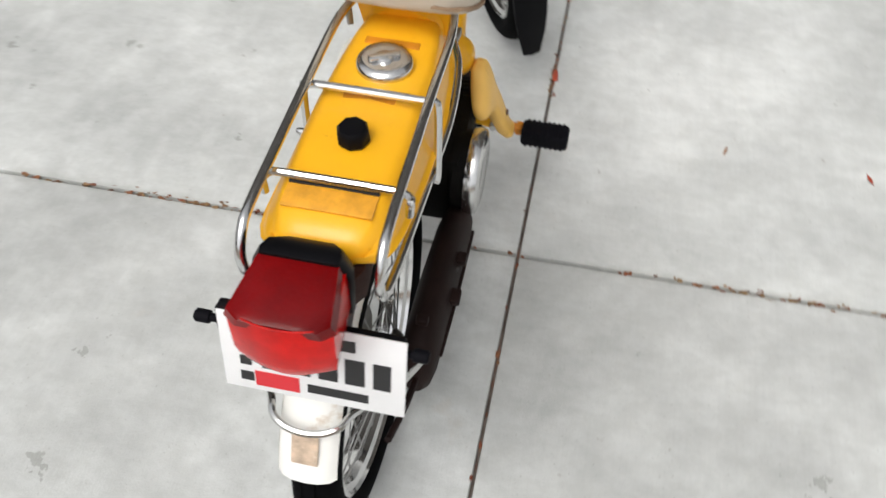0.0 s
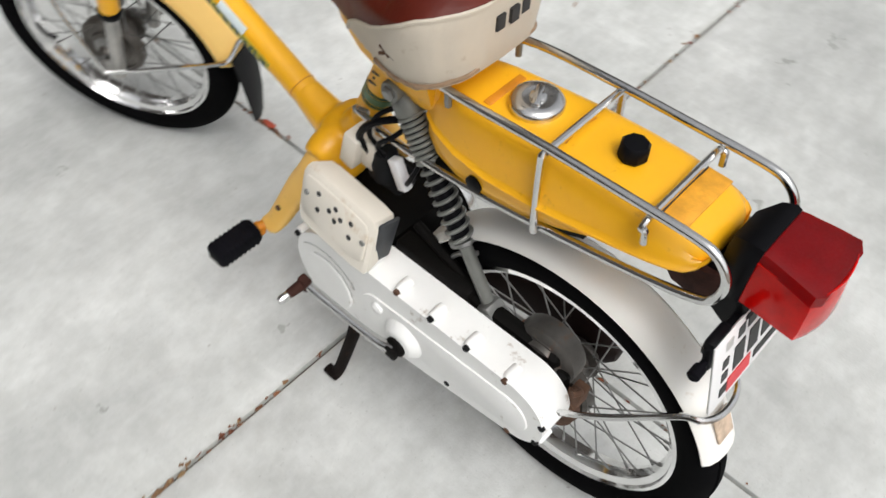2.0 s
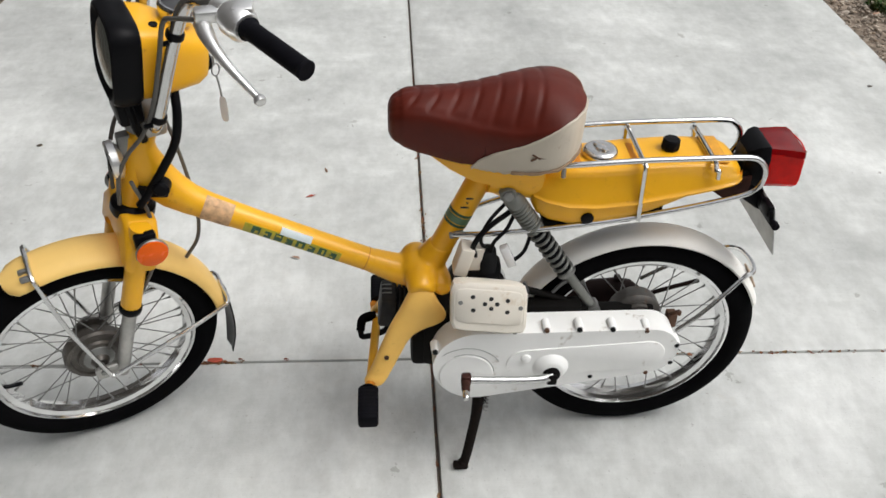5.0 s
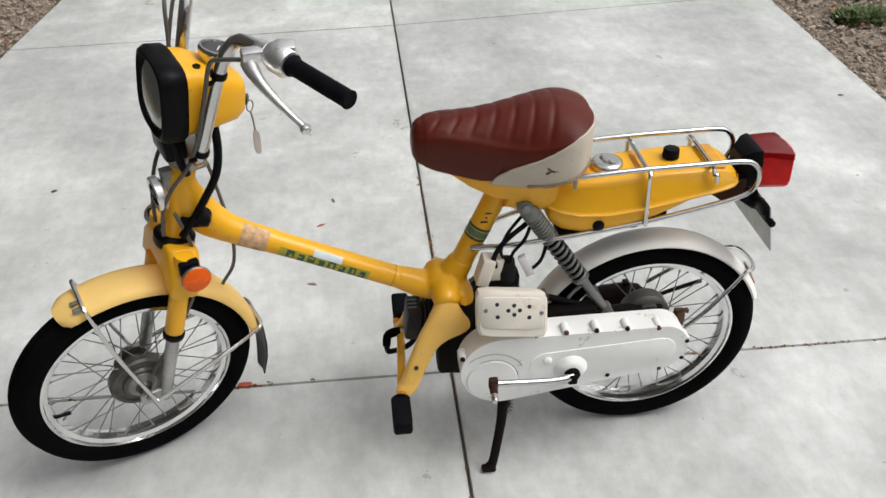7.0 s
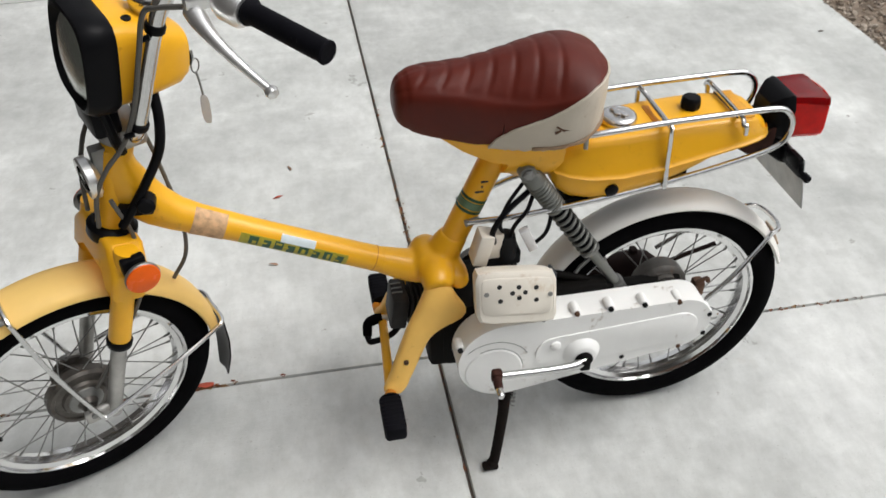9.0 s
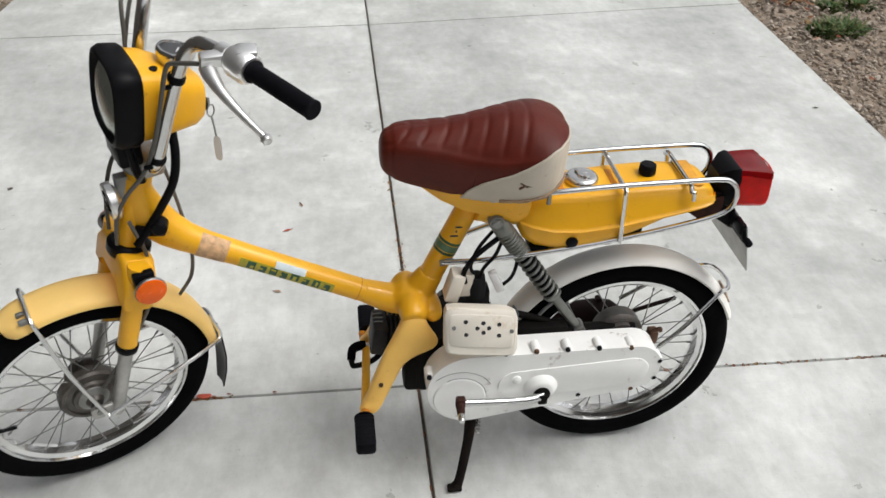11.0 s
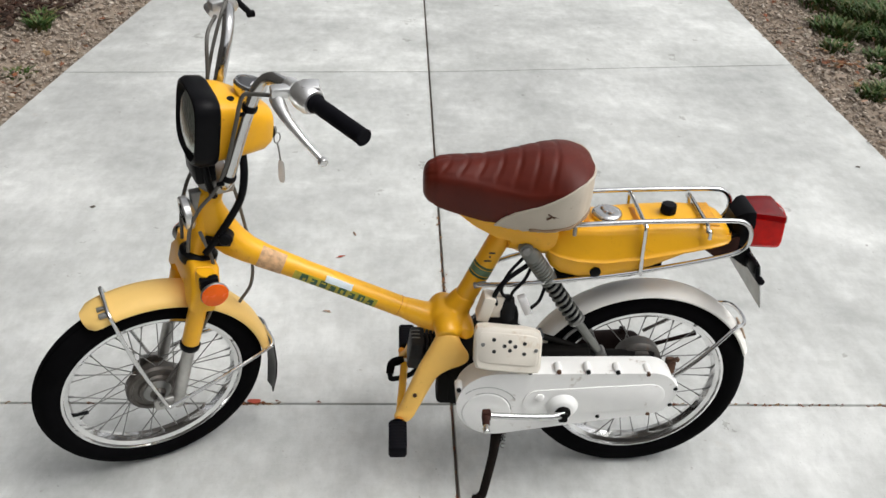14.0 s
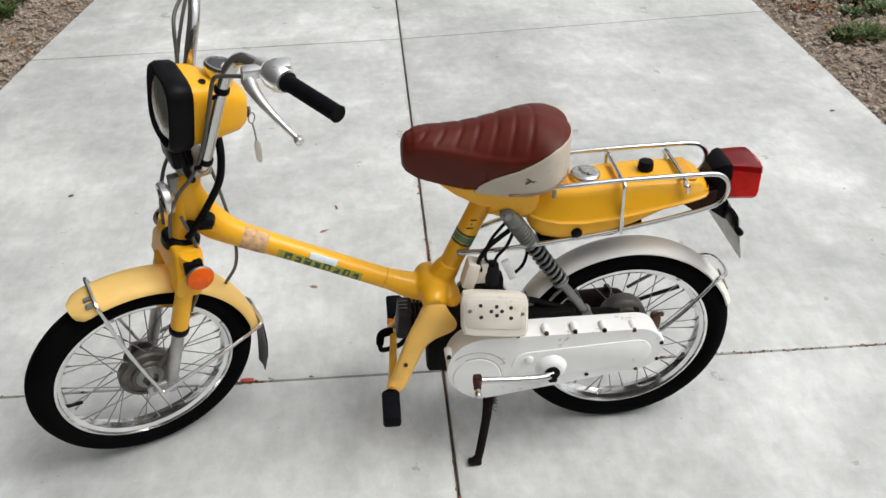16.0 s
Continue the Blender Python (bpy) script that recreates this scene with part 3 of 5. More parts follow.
piece("tube_seam", lambda b: tube(b, [V(0.512, 0, 0.4194) + (V(0, 1, 0) * math.cos(k) + V(-0.411, 0, 0.911) * math.sin(k)) * 0.0217 for k in np.linspace(0, math.tau, 25)], 0.0008, 5, smooth_line=False), ORANGE, main_tube)

head_tube = piece("head_tube", lambda b: lathe(b, AXIS_AT - AXIS * 0.012, AXIS, [(0, 0.0255), (0.02, 0.0225), (0.145, 0.0225), (0.150, 0.021)], 26), YELLOW)
piece("lower_cup", lambda b: lathe(b, AXIS_AT - AXIS * 0.032, AXIS, [(0, 0.034), (0.006, 0.037), (0.020, 0.037), (0.026, 0.030)], 24), PLASTIC, head_tube, "black steering cup")
piece("upper_cup", lambda b: lathe(b, AXIS_AT + AXIS * 0.138, AXIS, [(0, 0.028), (0.006, 0.031), (0.016, 0.031), (0.022, 0.022)], 24), STEEL, head_tube)
seat_tube = piece("seat_tube", lambda b: tube(b, [(0.398, 0, 0.405), (0.372, 0, 0.456), (0.318, 0, 0.582), (0.300, 0, 0.625)], 0.0218, 22, smooth_line=False), YELLOW, label="yellow seat tube with green decal bands")
ST0, ST1 = V(0.372, 0, 0.456), V(0.318, 0, 0.582)
STD = (ST1 - ST0).normalized()
for k, (s0, s1, m) in enumerate([(0.050, 0.055, GREEN), (0.057, 0.071, TEAL), (0.073, 0.078, GREEN)]):
    piece("decal_ring", lambda b: lathe(b, ST0 + STD * s0, STD, [(0, 0.0223), (s1 - s0, 0.0223)], 30), m, seat_tube)
piece("decal_marks", lambda b: [block(b, ST0 + STD * s + V(0.004 * STD.z, 0.0216, 0.004), (wd, 0.0012, 0.003), 0) for s, wd in ((0.092, 0.014), (0.102, 0.003), (0.112, 0.012))], INK, seat_tube, "small dark marks")


def casting(b):
    lathe(b, (0.420, -0.050, 0.401), (0, 1, 0), [(0, 0.004), (0.003, 0.016), (0.010, 0.025), (0.024, 0.031), (0.050, 0.033), (0.072, 0.028), (0.086, 0.018), (0.092, 0.004)], 30)
    tube(b, [(0.402, 0, 0.374), (0.397, 0, 0.410), (0.377, 0, 0.446), (0.3745, 0, 0.4515)], [0.031, 0.031, 0.0242, 0.0221], 24)
    tube(b, [(0.40, 0, 0.387), (0.45, 0, 0.394), (0.505, 0, 0.4165)], [0.033, 0.029, 0.0219], 24)
    tube(b, [(0.410, 0.005, 0.400), (0.412, 0.038, 0.397), (0.413, 0.058, 0.392), (0.413, 0.066, 0.389)], [0.031, 0.029, 0.025, 0.020], 24)
    tube(b, [(0.392, 0.0, 0.396), (0.379, 0.025, 0.388), (0.375, 0.044, 0.383), (0.375, 0.052, 0.381), (0.375, 0.054, 0.381)], [0.026, 0.022, 0.018, 0.011, 0.003], 20)


joint = piece("frame_casting", casting, YELLOW, label="yellow cast joint of the frame tubes")
fused = joint.modifiers.new("fused", "REMESH")
fused.mode = "VOXEL"
fused.voxel_size = 0.0026
fused.use_smooth_shade = True
eased = joint.modifiers.new("eased", "SMOOTH")
eased.factor = 0.5
eased.iterations = 14


def peg_arm(b):
    """A flat forged arm: a broad rounded head that tapers down to the peg, splayed outwards."""
    front = [(0.418, 0.411), (0.427, 0.406), (0.435, 0.397), (0.446, 0.373), (0.455, 0.355), (0.462, 0.342), (0.470, 0.325), (0.478, 0.305), (0.491, 0.272), (0.507, 0.232), (0.518, 0.212), (0.513, 0.202)]
    rear = [(0.412, 0.411), (0.402, 0.408), (0.393, 0.400), (0.381, 0.374), (0.368, 0.352), (0.374, 0.336), (0.405, 0.323), (0.430, 0.305), (0.448, 0.272), (0.467, 0.232), (0.482, 0.206), (0.495, 0.197)]
    thick = [0.004, 0.009, 0.013, 0.016, 0.015, 0.014, 0.014, 0.014, 0.013, 0.012, 0.010, 0.005]
    f, r = curve_through([(u, w, 0) for u, w in front], 4), curve_through([(u, w, 0) for u, w in rear], 4)
    rings = []
    for i, (p, q) in enumerate(zip(f, r)):
        h = float(np.interp(i / (len(f) - 1), np.linspace(0, 1, len(thick)), thick))
        m, d = (p + q) / 2, (p - q) / 2
        v = float(np.interp(m.y, [0.195, 0.27, 0.32, 0.40], [0.107, 0.088, 0.077, 0.062])) - (0.0 if m.y < 0.22 else 0.003)
        row = []
        for k in range(28):
            a = math.tau * k / 28
            ca, sa = math.cos(a), math.sin(a)
            e = m + d * math.copysign(abs(ca) ** 0.7, ca)
            row.append(V(e.x, v + h * math.copysign(abs(sa) ** 0.8, sa), e.y - 0.7 * (0.107 - v) * 0.28))
        rings.append(row)
    loft(b, rings)


def peg(b):
    tube(b, [(0.507, 0.112, 0.207), (0.512, 0.128, 0.208)], [0.010, 0.008], 12)


def sagging(b):
    """The other side's arm, bent a little back."""
    mirrored(b)
    for v in b.verts:
        k = max(0.0, min(1.0, (0.385 - v.co.z) / 0.17))
        v.co.x -= 0.010 * k
        v.co.z -= 0.012 * k
    return b


for side in (1, -1):
    flip = sagging if side < 0 else (lambda b: b)
    arm = piece("peg_arm", lambda b: (peg_arm(b), flip(b)), PALE, label="faded yellow foot-peg arm")
    piece("arm_hole", lambda b: (lathe(b, (0.4765, 0.0985, 0.2640), (0, 1, 0), [(0, 0.0045), (0.0035, 0.0042)], 12), flip(b)), RUST, arm)
    piece("peg_joint", lambda b: (peg(b), block(b, (0.508, 0.120, 0.207), (0.020, 0.010, 0.016), 0.002), flip(b)), ORANGE, arm, "rusty yellow peg joint")
    back = 0.0 if side > 0 else 0.012
    rubber = piece("foot_peg", lambda b: (block(b, (0.511 - back, 0.166, 0.208), (0.036, 0.080, 0.030), 0.006), lathe(b, (0.511 - back, 0.126, 0.208), (0, 1, 0), [(0, 0.014), (0.002, 0.019), (0.005, 0.019)], 16), flip(b)), GRIP, arm, "black ribbed rubber foot peg")
    for k in range(8):
        piece("rib", lambda b: (block(b, (0.511 - back, 0.136 + 0.0085 * k, 0.208), (0.0368, 0.0046, 0.0309), 0.0012, seg=1), flip(b)), GRIP, rubber)
piece("peg_crossbar", lambda b: tube(b, [(0.494, -0.100, 0.198), (0.500, 0.0, 0.204), (0.507, 0.100, 0.208)], 0.0085, 12), YELLOW, label="yellow bar between the foot-peg arms")

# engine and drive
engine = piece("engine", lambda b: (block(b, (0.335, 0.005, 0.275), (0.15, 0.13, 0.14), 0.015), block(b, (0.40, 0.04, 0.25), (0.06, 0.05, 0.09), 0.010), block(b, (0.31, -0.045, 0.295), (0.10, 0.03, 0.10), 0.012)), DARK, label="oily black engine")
cylinder = piece("cylinder", lambda b: lathe(b, (0.39, -0.015, 0.290), (1, 0, 0.12), [(0, 0.030), (0.085, 0.030)], 20), GREYBLACK, engine, "grey finned cylinder")
for k in range(7):
    piece("fin", lambda b: block(b, (0.402 + 0.0085 * k, -0.012, 0.290 + 0.001 * k), (0.0030, 0.074, 0.070), 0.001, Matrix.Rotation(-0.12, 3, "Y")), HEAD, cylinder)
head = piece("cylinder_head", lambda b: block(b, (0.474, -0.012, 0.298), (0.030, 0.066, 0.066), 0.006, Matrix.Rotation(-0.12, 3, "Y")), HEAD, cylinder, "dull grey cylinder head with slots")
for k in range(3):
    piece("slot", lambda b: block(b, (0.474, -0.028 + 0.012 * k, 0.3315), (0.018, 0.003, 0.002), 0), SHOCK, head)
piece("exhaust_pipe", lambda b: tube(b, [(0.43, -0.02, 0.255), (0.43, -0.05, 0.205), (0.36, -0.066, 0.185), (0.27, -0.060, 0.205)], 0.011, 12), MUFFLER, engine)


def muffler_build(b):
    rings = []
    for u, w, hw, hh in [(0.275, 0.212, 0.010, 0.012), (0.262, 0.216, 0.022, 0.036), (0.22, 0.226, 0.026, 0.048), (0.10, 0.250, 0.027, 0.052), (0.02, 0.258, 0.026, 0.051), (-0.012, 0.256, 0.025, 0.048), (-0.032, 0.251, 0.021, 0.036), (-0.043, 0.247, 0.012, 0.018)]:
        rings.append([V(u, -0.061 + hw * math.cos(k), w + hh * math.sin(k)) for k in (math.tau * j / 22 for j in range(22))])
    loft(b, rings)


muffler = piece("muffler", muffler_build, MUFFLER, label="dark scorched muffler with rust")
piece("seam", lambda b: tube(b, [(0.24, -0.0875, 0.222), (0.10, -0.0895, 0.250), (0.0, -0.0875, 0.257)], 0.0024, 6), MUFFLER, muffler)
piece("bracket", lambda b: block(b, (0.085, -0.088, 0.272), (0.022, 0.018, 0.012), 0.002), MUFFLER, muffler)
piece("bracket", lambda b: block(b, (0.150, -0.086, 0.272), (0.018, 0.014, 0.012), 0.002), MUFFLER, muffler)
piece("lug", lambda b: block(b, (0.016, -0.060, 0.311), (0.013, 0.016, 0.012), 0.003), MUFFLER, muffler)
piece("tail_pipe", lambda b: (tube(b, [(-0.03, -0.064, 0.255), (-0.09, -0.062, 0.280), (-0.150, -0.056, 0.306)], 0.0045, 8),), MUFFLER, muffler)
flywheel = piece("flywheel_cover", lambda b: lathe(b, (0.302, -0.068, 0.288), (0, -1, 0), [(0, 0.064), (0.010, 0.066), (0.018, 0.063), (0.022, 0.050), (0.020, 0.030), (0.022, 0.0)], 40), CHROME, label="chromed flywheel cover")
piece("cover_rim", lambda b: lathe(b, (0.302, -0.050, 0.288), (0, -1, 0), [(0, 0.060), (0.018, 0.060), (0.019, 0.055)], 30), DARK, flywheel)


def wv(a, b2, d):
    return (a, d, b2)


case = piece("drive_case", lambda b: slab_of(b, pill((0.312, 0.268), 0.081, (0.001, 0.297), 0.055, 20)[::-1], wv, 0.078, 0.132, 0.012, 3), WHITE, label="white painted drive case along the rear wheel")
piece("case_panel", lambda b: slab_of(b, pill((0.225, 0.274), 0.034, (0.002, 0.291), 0.033, 14)[::-1], wv, 0.130, 0.1345, 0.002), WHITE, case)
piece("round_cover", lambda b: (lathe(b, (0.332, 0.1295, 0.248), (0, 1, 0), [(0, 0.050), (0.003, 0.050), (0.005, 0.048), (0.0055, 0.0)], 44),), WHITE, case)
piece("scuffed_letters", lambda b: [block(b, (0.332 + 0.0575 * math.cos(a), 0.1313, 0.248 + 0.0575 * math.sin(a)), (0.0030 + 0.0028 * (k % 3 == 0), 0.0012, 0.0105 - 0.004 * (k % 2)), 0, Matrix.Rotation(-a + math.pi / 2 + 0.5 * (-1) ** k, 3, "Y")) for k, a in enumerate(np.linspace(radians(52), radians(112), 9))], PANEL, case, "worn grey lettering as bars")
for r0, a0, a1 in ((0.0665, 48, 150), (0.0515, 62, 172)):
    piece("worn_line", lambda b: tube(b, [(0.332 + r0 * math.cos(a), 0.1318, 0.248 + r0 * math.sin(a)) for a in np.linspace(radians(a0), radians(a1), 16)], 0.0009, 4, smooth_line=False), SHOCK, case, "thin worn dark line")
piece("case_boss", lambda b: (lathe(b, (0.178, 0.130, 0.265), (0, 1, 0), [(0, 0.036), (0.008, 0.031), (0.016, 0.024), (0.018, 0.020)], 28), lathe(b, (0.226, 0.130, 0.290), (0, 1, 0), [(0, 0.010), (0.008, 0.009), (0.010, 0.006)], 16)), WHITE, case)
for k, (u, w) in enumerate([(0.251, 0.353), (0.193, 0.354), (0.134, 0.354), (0.074, 0.353), (0.012, 0.349), (-0.050, 0.311), (-0.046, 0.268), (-0.004, 0.243), (0.390, 0.306), (0.100, 0.236)]):
    boss = piece("case_lug", lambda b: lathe(b, (u, 0.106, w), (0, 1, 0), [(0, 0.0078), (0.019, 0.0076), (0.0225, 0.0058)], 14), WHITE, case)
    piece("bolt", lambda b: lathe(b, (u, 0.128, w), (0, 1, 0), [(0, 0.0048), (0.005, 0.0048), (0.0060, 0.0032)], 6), RUST if k % 3 == 1 else GREYBLACK, boss)
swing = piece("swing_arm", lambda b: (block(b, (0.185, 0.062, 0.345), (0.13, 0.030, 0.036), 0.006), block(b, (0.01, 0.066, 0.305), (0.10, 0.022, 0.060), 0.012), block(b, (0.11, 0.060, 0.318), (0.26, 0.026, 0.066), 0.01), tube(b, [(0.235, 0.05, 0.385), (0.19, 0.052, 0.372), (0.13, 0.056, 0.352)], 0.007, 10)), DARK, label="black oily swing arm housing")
GEAR = material("rusty_cast_alloy", (0.10, 0.093, 0.085), 0.42, 0.5, vary=0.25, scale=30, bump=0.15, bump_scale=200, stain=(0.13, 0.065, 0.035), stain_amount=0.75, stain_scale=18)
piece("gear_housing", lambda b: (lathe(b, (0.010, 0.026, 0.318), (0, 1, 0), [(0, 0.046), (0.006, 0.048), (0.028, 0.048), (0.034, 0.043), (0.036, 0.036), (0.044, 0.034), (0.046, 0.020)], 30), block(b, (0.012, 0.058, 0.352), (0.030, 0.010, 0.008), 0.002)), GEAR, swing, "dull round gear housing")
piece("strap", lambda b: tube(b, [(0.1766, 0.050, 0.306), (0.1777, 0.050, 0.354), (0.168, 0.049, 0.378), (0.1523, 0.048, 0.3957), (0.135, 0.045, 0.408)], 0.0036, 8), STEEL, swing, "bare grey strap")
piece("drum_lever", lambda b: (block(b, (-0.055, 0.066, 0.318), (0.018, 0.022, 0.030), 0.003), tube(b, [(-0.05, 0.07, 0.33), (-0.062, 0.078, 0.345), (-0.058, 0.09, 0.35)], 0.004, 8)), RUST, swing, "rusty brake lever")
piece("rust_band", lambda b: lathe(b, REAR + V(0, 0.034, 0), (0, 1, 0), [(0, 0.056), (0.012, 0.054), (0.014, 0.044)], 30), RUST, swing, "orange rusty drum edge")
kick = piece("kick_starter", lambda b: tube(b, [(0.178, 0.152, 0.262), (0.20, 0.159, 0.261), (0.25, 0.163, 0.264), (0.333, 0.168, 0.273)], [0.010, 0.0075, 0.0065, 0.007], 12), CHROME, label="chrome kick-start arm")
piece("kick_hub", lambda b: (lathe(b, (0.178, 0.140, 0.262), (0, 1, 0), [(0, 0.016), (0.012, 0.016), (0.016, 0.012)], 20), block(b, (0.178, 0.158, 0.258), (0.018, 0.010, 0.022), 0.003)), DARK, kick)
piece("kick_pedal", lambda b: (lathe(b, (0.337, 0.163, 0.275), (0.05, 1, -0.04), [(0, 0.007), (0.006, 0.0085), (0.030, 0.0075), (0.036, 0.006)], 14), block(b, (0.336, 0.169, 0.275), (0.018, 0.015, 0.024), 0.004)), BROWNED, kick, "rusty folding kick pedal")
piece("pedal_tip", lambda b: lathe(b, (0.3388, 0.198, 0.2735), (0.05, 1, -0.04), [(0, 0.0062), (0.012, 0.0066), (0.016, 0.0050), (0.0165, 0.0)], 14), CHROME, kick)
stand = piece("kickstand", lambda b: (tube(b, [(0.300, 0.095, 0.185), (0.303, 0.112, 0.140), (0.308, 0.122, 0.100), (0.322, 0.140, 0.022), (0.330, 0.146, 0.008)], [0.012, 0.011, 0.010, 0.0095, 0.011], 12), block(b, (0.298, 0.100, 0.165), (0.026, 0.020, 0.05), 0.005), block(b, (0.332, 0.147, 0.0065), (0.030, 0.018, 0.011), 0.004)), STANDING, label="rusty brown kickstand")
piece("stand_spring", lambda b: tube(b, [(0.286 + 0.004 * math.cos(k), 0.110 + 0.004 * math.sin(k), 0.19 - 0.0016 * k) for k in np.linspace(0, 40, 120)], 0.0012, 5, smooth_line=False), STEEL, stand)

def box_ring(v, hu, low, top, n=32):
    """A rounded rectangle across the machine, a little higher in front."""
    out = []
    for k in range(n):
        a = math.tau * k / n
        ca, sa = math.cos(a), math.sin(a)
        r = (abs(ca) ** 9 + abs(sa) ** 9) ** (-1 / 9)
        u = hu * r * ca
        w = (low + top) / 2 + (top - low) / 2 * r * sa + 0.09 * u
        out.append(V(0.300 + u, v + 0.014 - 0.28 * (w - 0.408), w))
    return out


air = piece("air_cleaner", lambda b: loft(b, [box_ring(0.072, 0.056, 0.370, 0.430), box_ring(0.076, 0.062, 0.366, 0.436), box_ring(0.108, 0.067, 0.364, 0.452), box_ring(0.117, 0.066, 0.365, 0.453), box_ring(0.1215, 0.061, 0.370, 0.448)]), CREAM, label="cream plastic air cleaner box with small holes")
piece("face_panel", lambda b: loft(b, [box_ring(0.119, 0.0585, 0.384, 0.446), box_ring(0.1225, 0.0585, 0.384, 0.446), box_ring(0.1240, 0.0565, 0.386, 0.444)]), CREAM, air)
piece("side_panel", lambda b: block(b, (0.2355, 0.109, 0.403), (0.006, 0.036, 0.066), 0.003, Matrix.Rotation(0.28, 3, "X") @ Matrix.Rotation(radians(-4), 3, "Y")), PANEL, air, "grey side panel")
for u, w in [(0.327, 0.4350), (0.326, 0.4110), (0.306, 0.4220), (0.2955, 0.4310), (0.285, 0.4210), (0.2950, 0.4130), (0.267, 0.4270), (0.267, 0.4060)]:
    piece("air_hole", lambda b: lathe(b, (u + 0.002, 0.1371 - 0.28 * (w - 0.408), w), (0, 1, 0.28), [(0, 0.0041), (0.0012, 0.004)], 12), INK, air)
for u, w in [(0.348, 0.4250), (0.2440, 0.4130)]:
    piece("screw", lambda b: lathe(b, (u + 0.002, 0.1371 - 0.28 * (w - 0.408), w), (0, 1, 0.28), [(0, 0.0045), (0.0022, 0.0038)], 10), STEEL, air)
piece("label_bars", lambda b: [block(b, (u, 0.1430, 0.3745), (0.009, 0.0015, 0.006), 0) for u in (0.312, 0.286)], STEEL, air)
piece("cream_bracket", lambda b: (block(b, (0.340, 0.052, 0.458), (0.026, 0.036, 0.060), 0.005, Matrix.Rotation(radians(-14), 3, "Y")), block(b, (0.318, 0.045, 0.455), (0.03, 0.02, 0.05), 0.004)), CREAM, air)
carb = piece("carburettor", lambda b: (lathe(b, (0.297, 0.042, 0.425), (0, 0, 1), [(0, 0.018), (0.022, 0.019), (0.030, 0.017), (0.045, 0.015), (0.05, 0.008)], 18), block(b, (0.30, 0.03, 0.42), (0.06, 0.035, 0.03), 0.006)), GREYBLACK, label="grimy carburettor with black cables")
piece("connector", lambda b: block(b, (0.262, 0.052, 0.462), (0.016, 0.014, 0.046), 0.002, Matrix.Rotation(radians(24), 3, "Y")), PLATE, carb, "white wire connector")
for k, pts in enumerate([[(0.30, 0.045, 0.47), (0.312, 0.055, 0.50), (0.30, 0.05, 0.535), (0.27, 0.03, 0.56)], [(0.292, 0.05, 0.468), (0.290, 0.062, 0.50), (0.268, 0.055, 0.525), (0.25, 0.03, 0.55)],
                         [(0.318, 0.05, 0.46), (0.325, 0.06, 0.49), (0.305, 0.055, 0.522), (0.262, 0.035, 0.545)], [(0.255, 0.05, 0.445), (0.235, 0.06, 0.48), (0.225, 0.045, 0.52), (0.23, 0.02, 0.55)]]):
    piece("cable", lambda b: tube(b, pts, 0.0034 if k != 2 else 0.005, 8), PLASTIC, carb)


def shock_build(side):
    top, low = V(0.2720, 0.040 * side, 0.592), V(0.0915, 0.0595 * side, 0.337)
    d = (low - top).normalized()
    ob = piece("shock_absorber", lambda b: (lathe(b, top + d * 0.002, d, [(0, 0.009), (0.008, 0.0140), (0.014, 0.0172), (0.030, 0.0178), (0.034, 0.0150)], 22), lathe(b, top + V(0, -0.012 * side, 0), (0, side, 0), [(0, 0.0125), (0.002, 0.0140), (0.028, 0.0140), (0.030, 0.0125)], 20)), SHOCK, label="grey shock absorber with a coil spring")
    piece("top_bolt", lambda b: lathe(b, top + V(0, 0.017 * side, 0), (0, side, 0), [(0, 0.0095), (0.004, 0.0095), (0.0065, 0.006)], 6), STEEL, ob)
    piece("damper", lambda b: tube(b, [top + d * 0.03, low - d * 0.11], 0.0128, 14, smooth_line=False), PLASTIC, ob)
    piece("rod", lambda b: tube(b, [low - d * 0.118, low - d * 0.005], 0.0088, 14, smooth_line=False), SHOCK, ob)
    s = d.cross(V(0, 1, 0)).normalized()
    w = d.cross(s)

    def coil(b):
        line, n = [], 320
        for i in range(n + 1):
            k = i / n
            a = math.tau * 17 * k
            h = 0.032 + (0.062 * k / 0.52 if k < 0.52 else 0.062 + 0.110 * (k - 0.52) / 0.48)
            line.append(top + d * h + (s * math.cos(a) + w * math.sin(a)) * 0.0152)
        tube(b, line, 0.0029, 7, smooth_line=False)

    piece("coil_spring", coil, SHOCK, ob, "grey coil spring, wound closer at its top")
    piece("spring_seat", lambda b: lathe(b, top + d * 0.203, d, [(0, 0.0172), (0.005, 0.0176), (0.009, 0.0105)], 20), STEEL, ob)
    piece("lower_eye", lambda b: (lathe(b, low + V(0, -0.012 * side, 0), (0, side, 0), [(0, 0.0125), (0.030, 0.0125)], 16), block(b, low + V(0, 0, 0.003), (0.022, 0.030, 0.032), 0.005, Matrix.Rotation(0.6, 3, "Y")), lathe(b, low + V(0, 0.017 * side, 0), (0, side, 0), [(0, 0.0085), (0.006, 0.0085)], 6)), STEEL, ob)


shock_build(1)

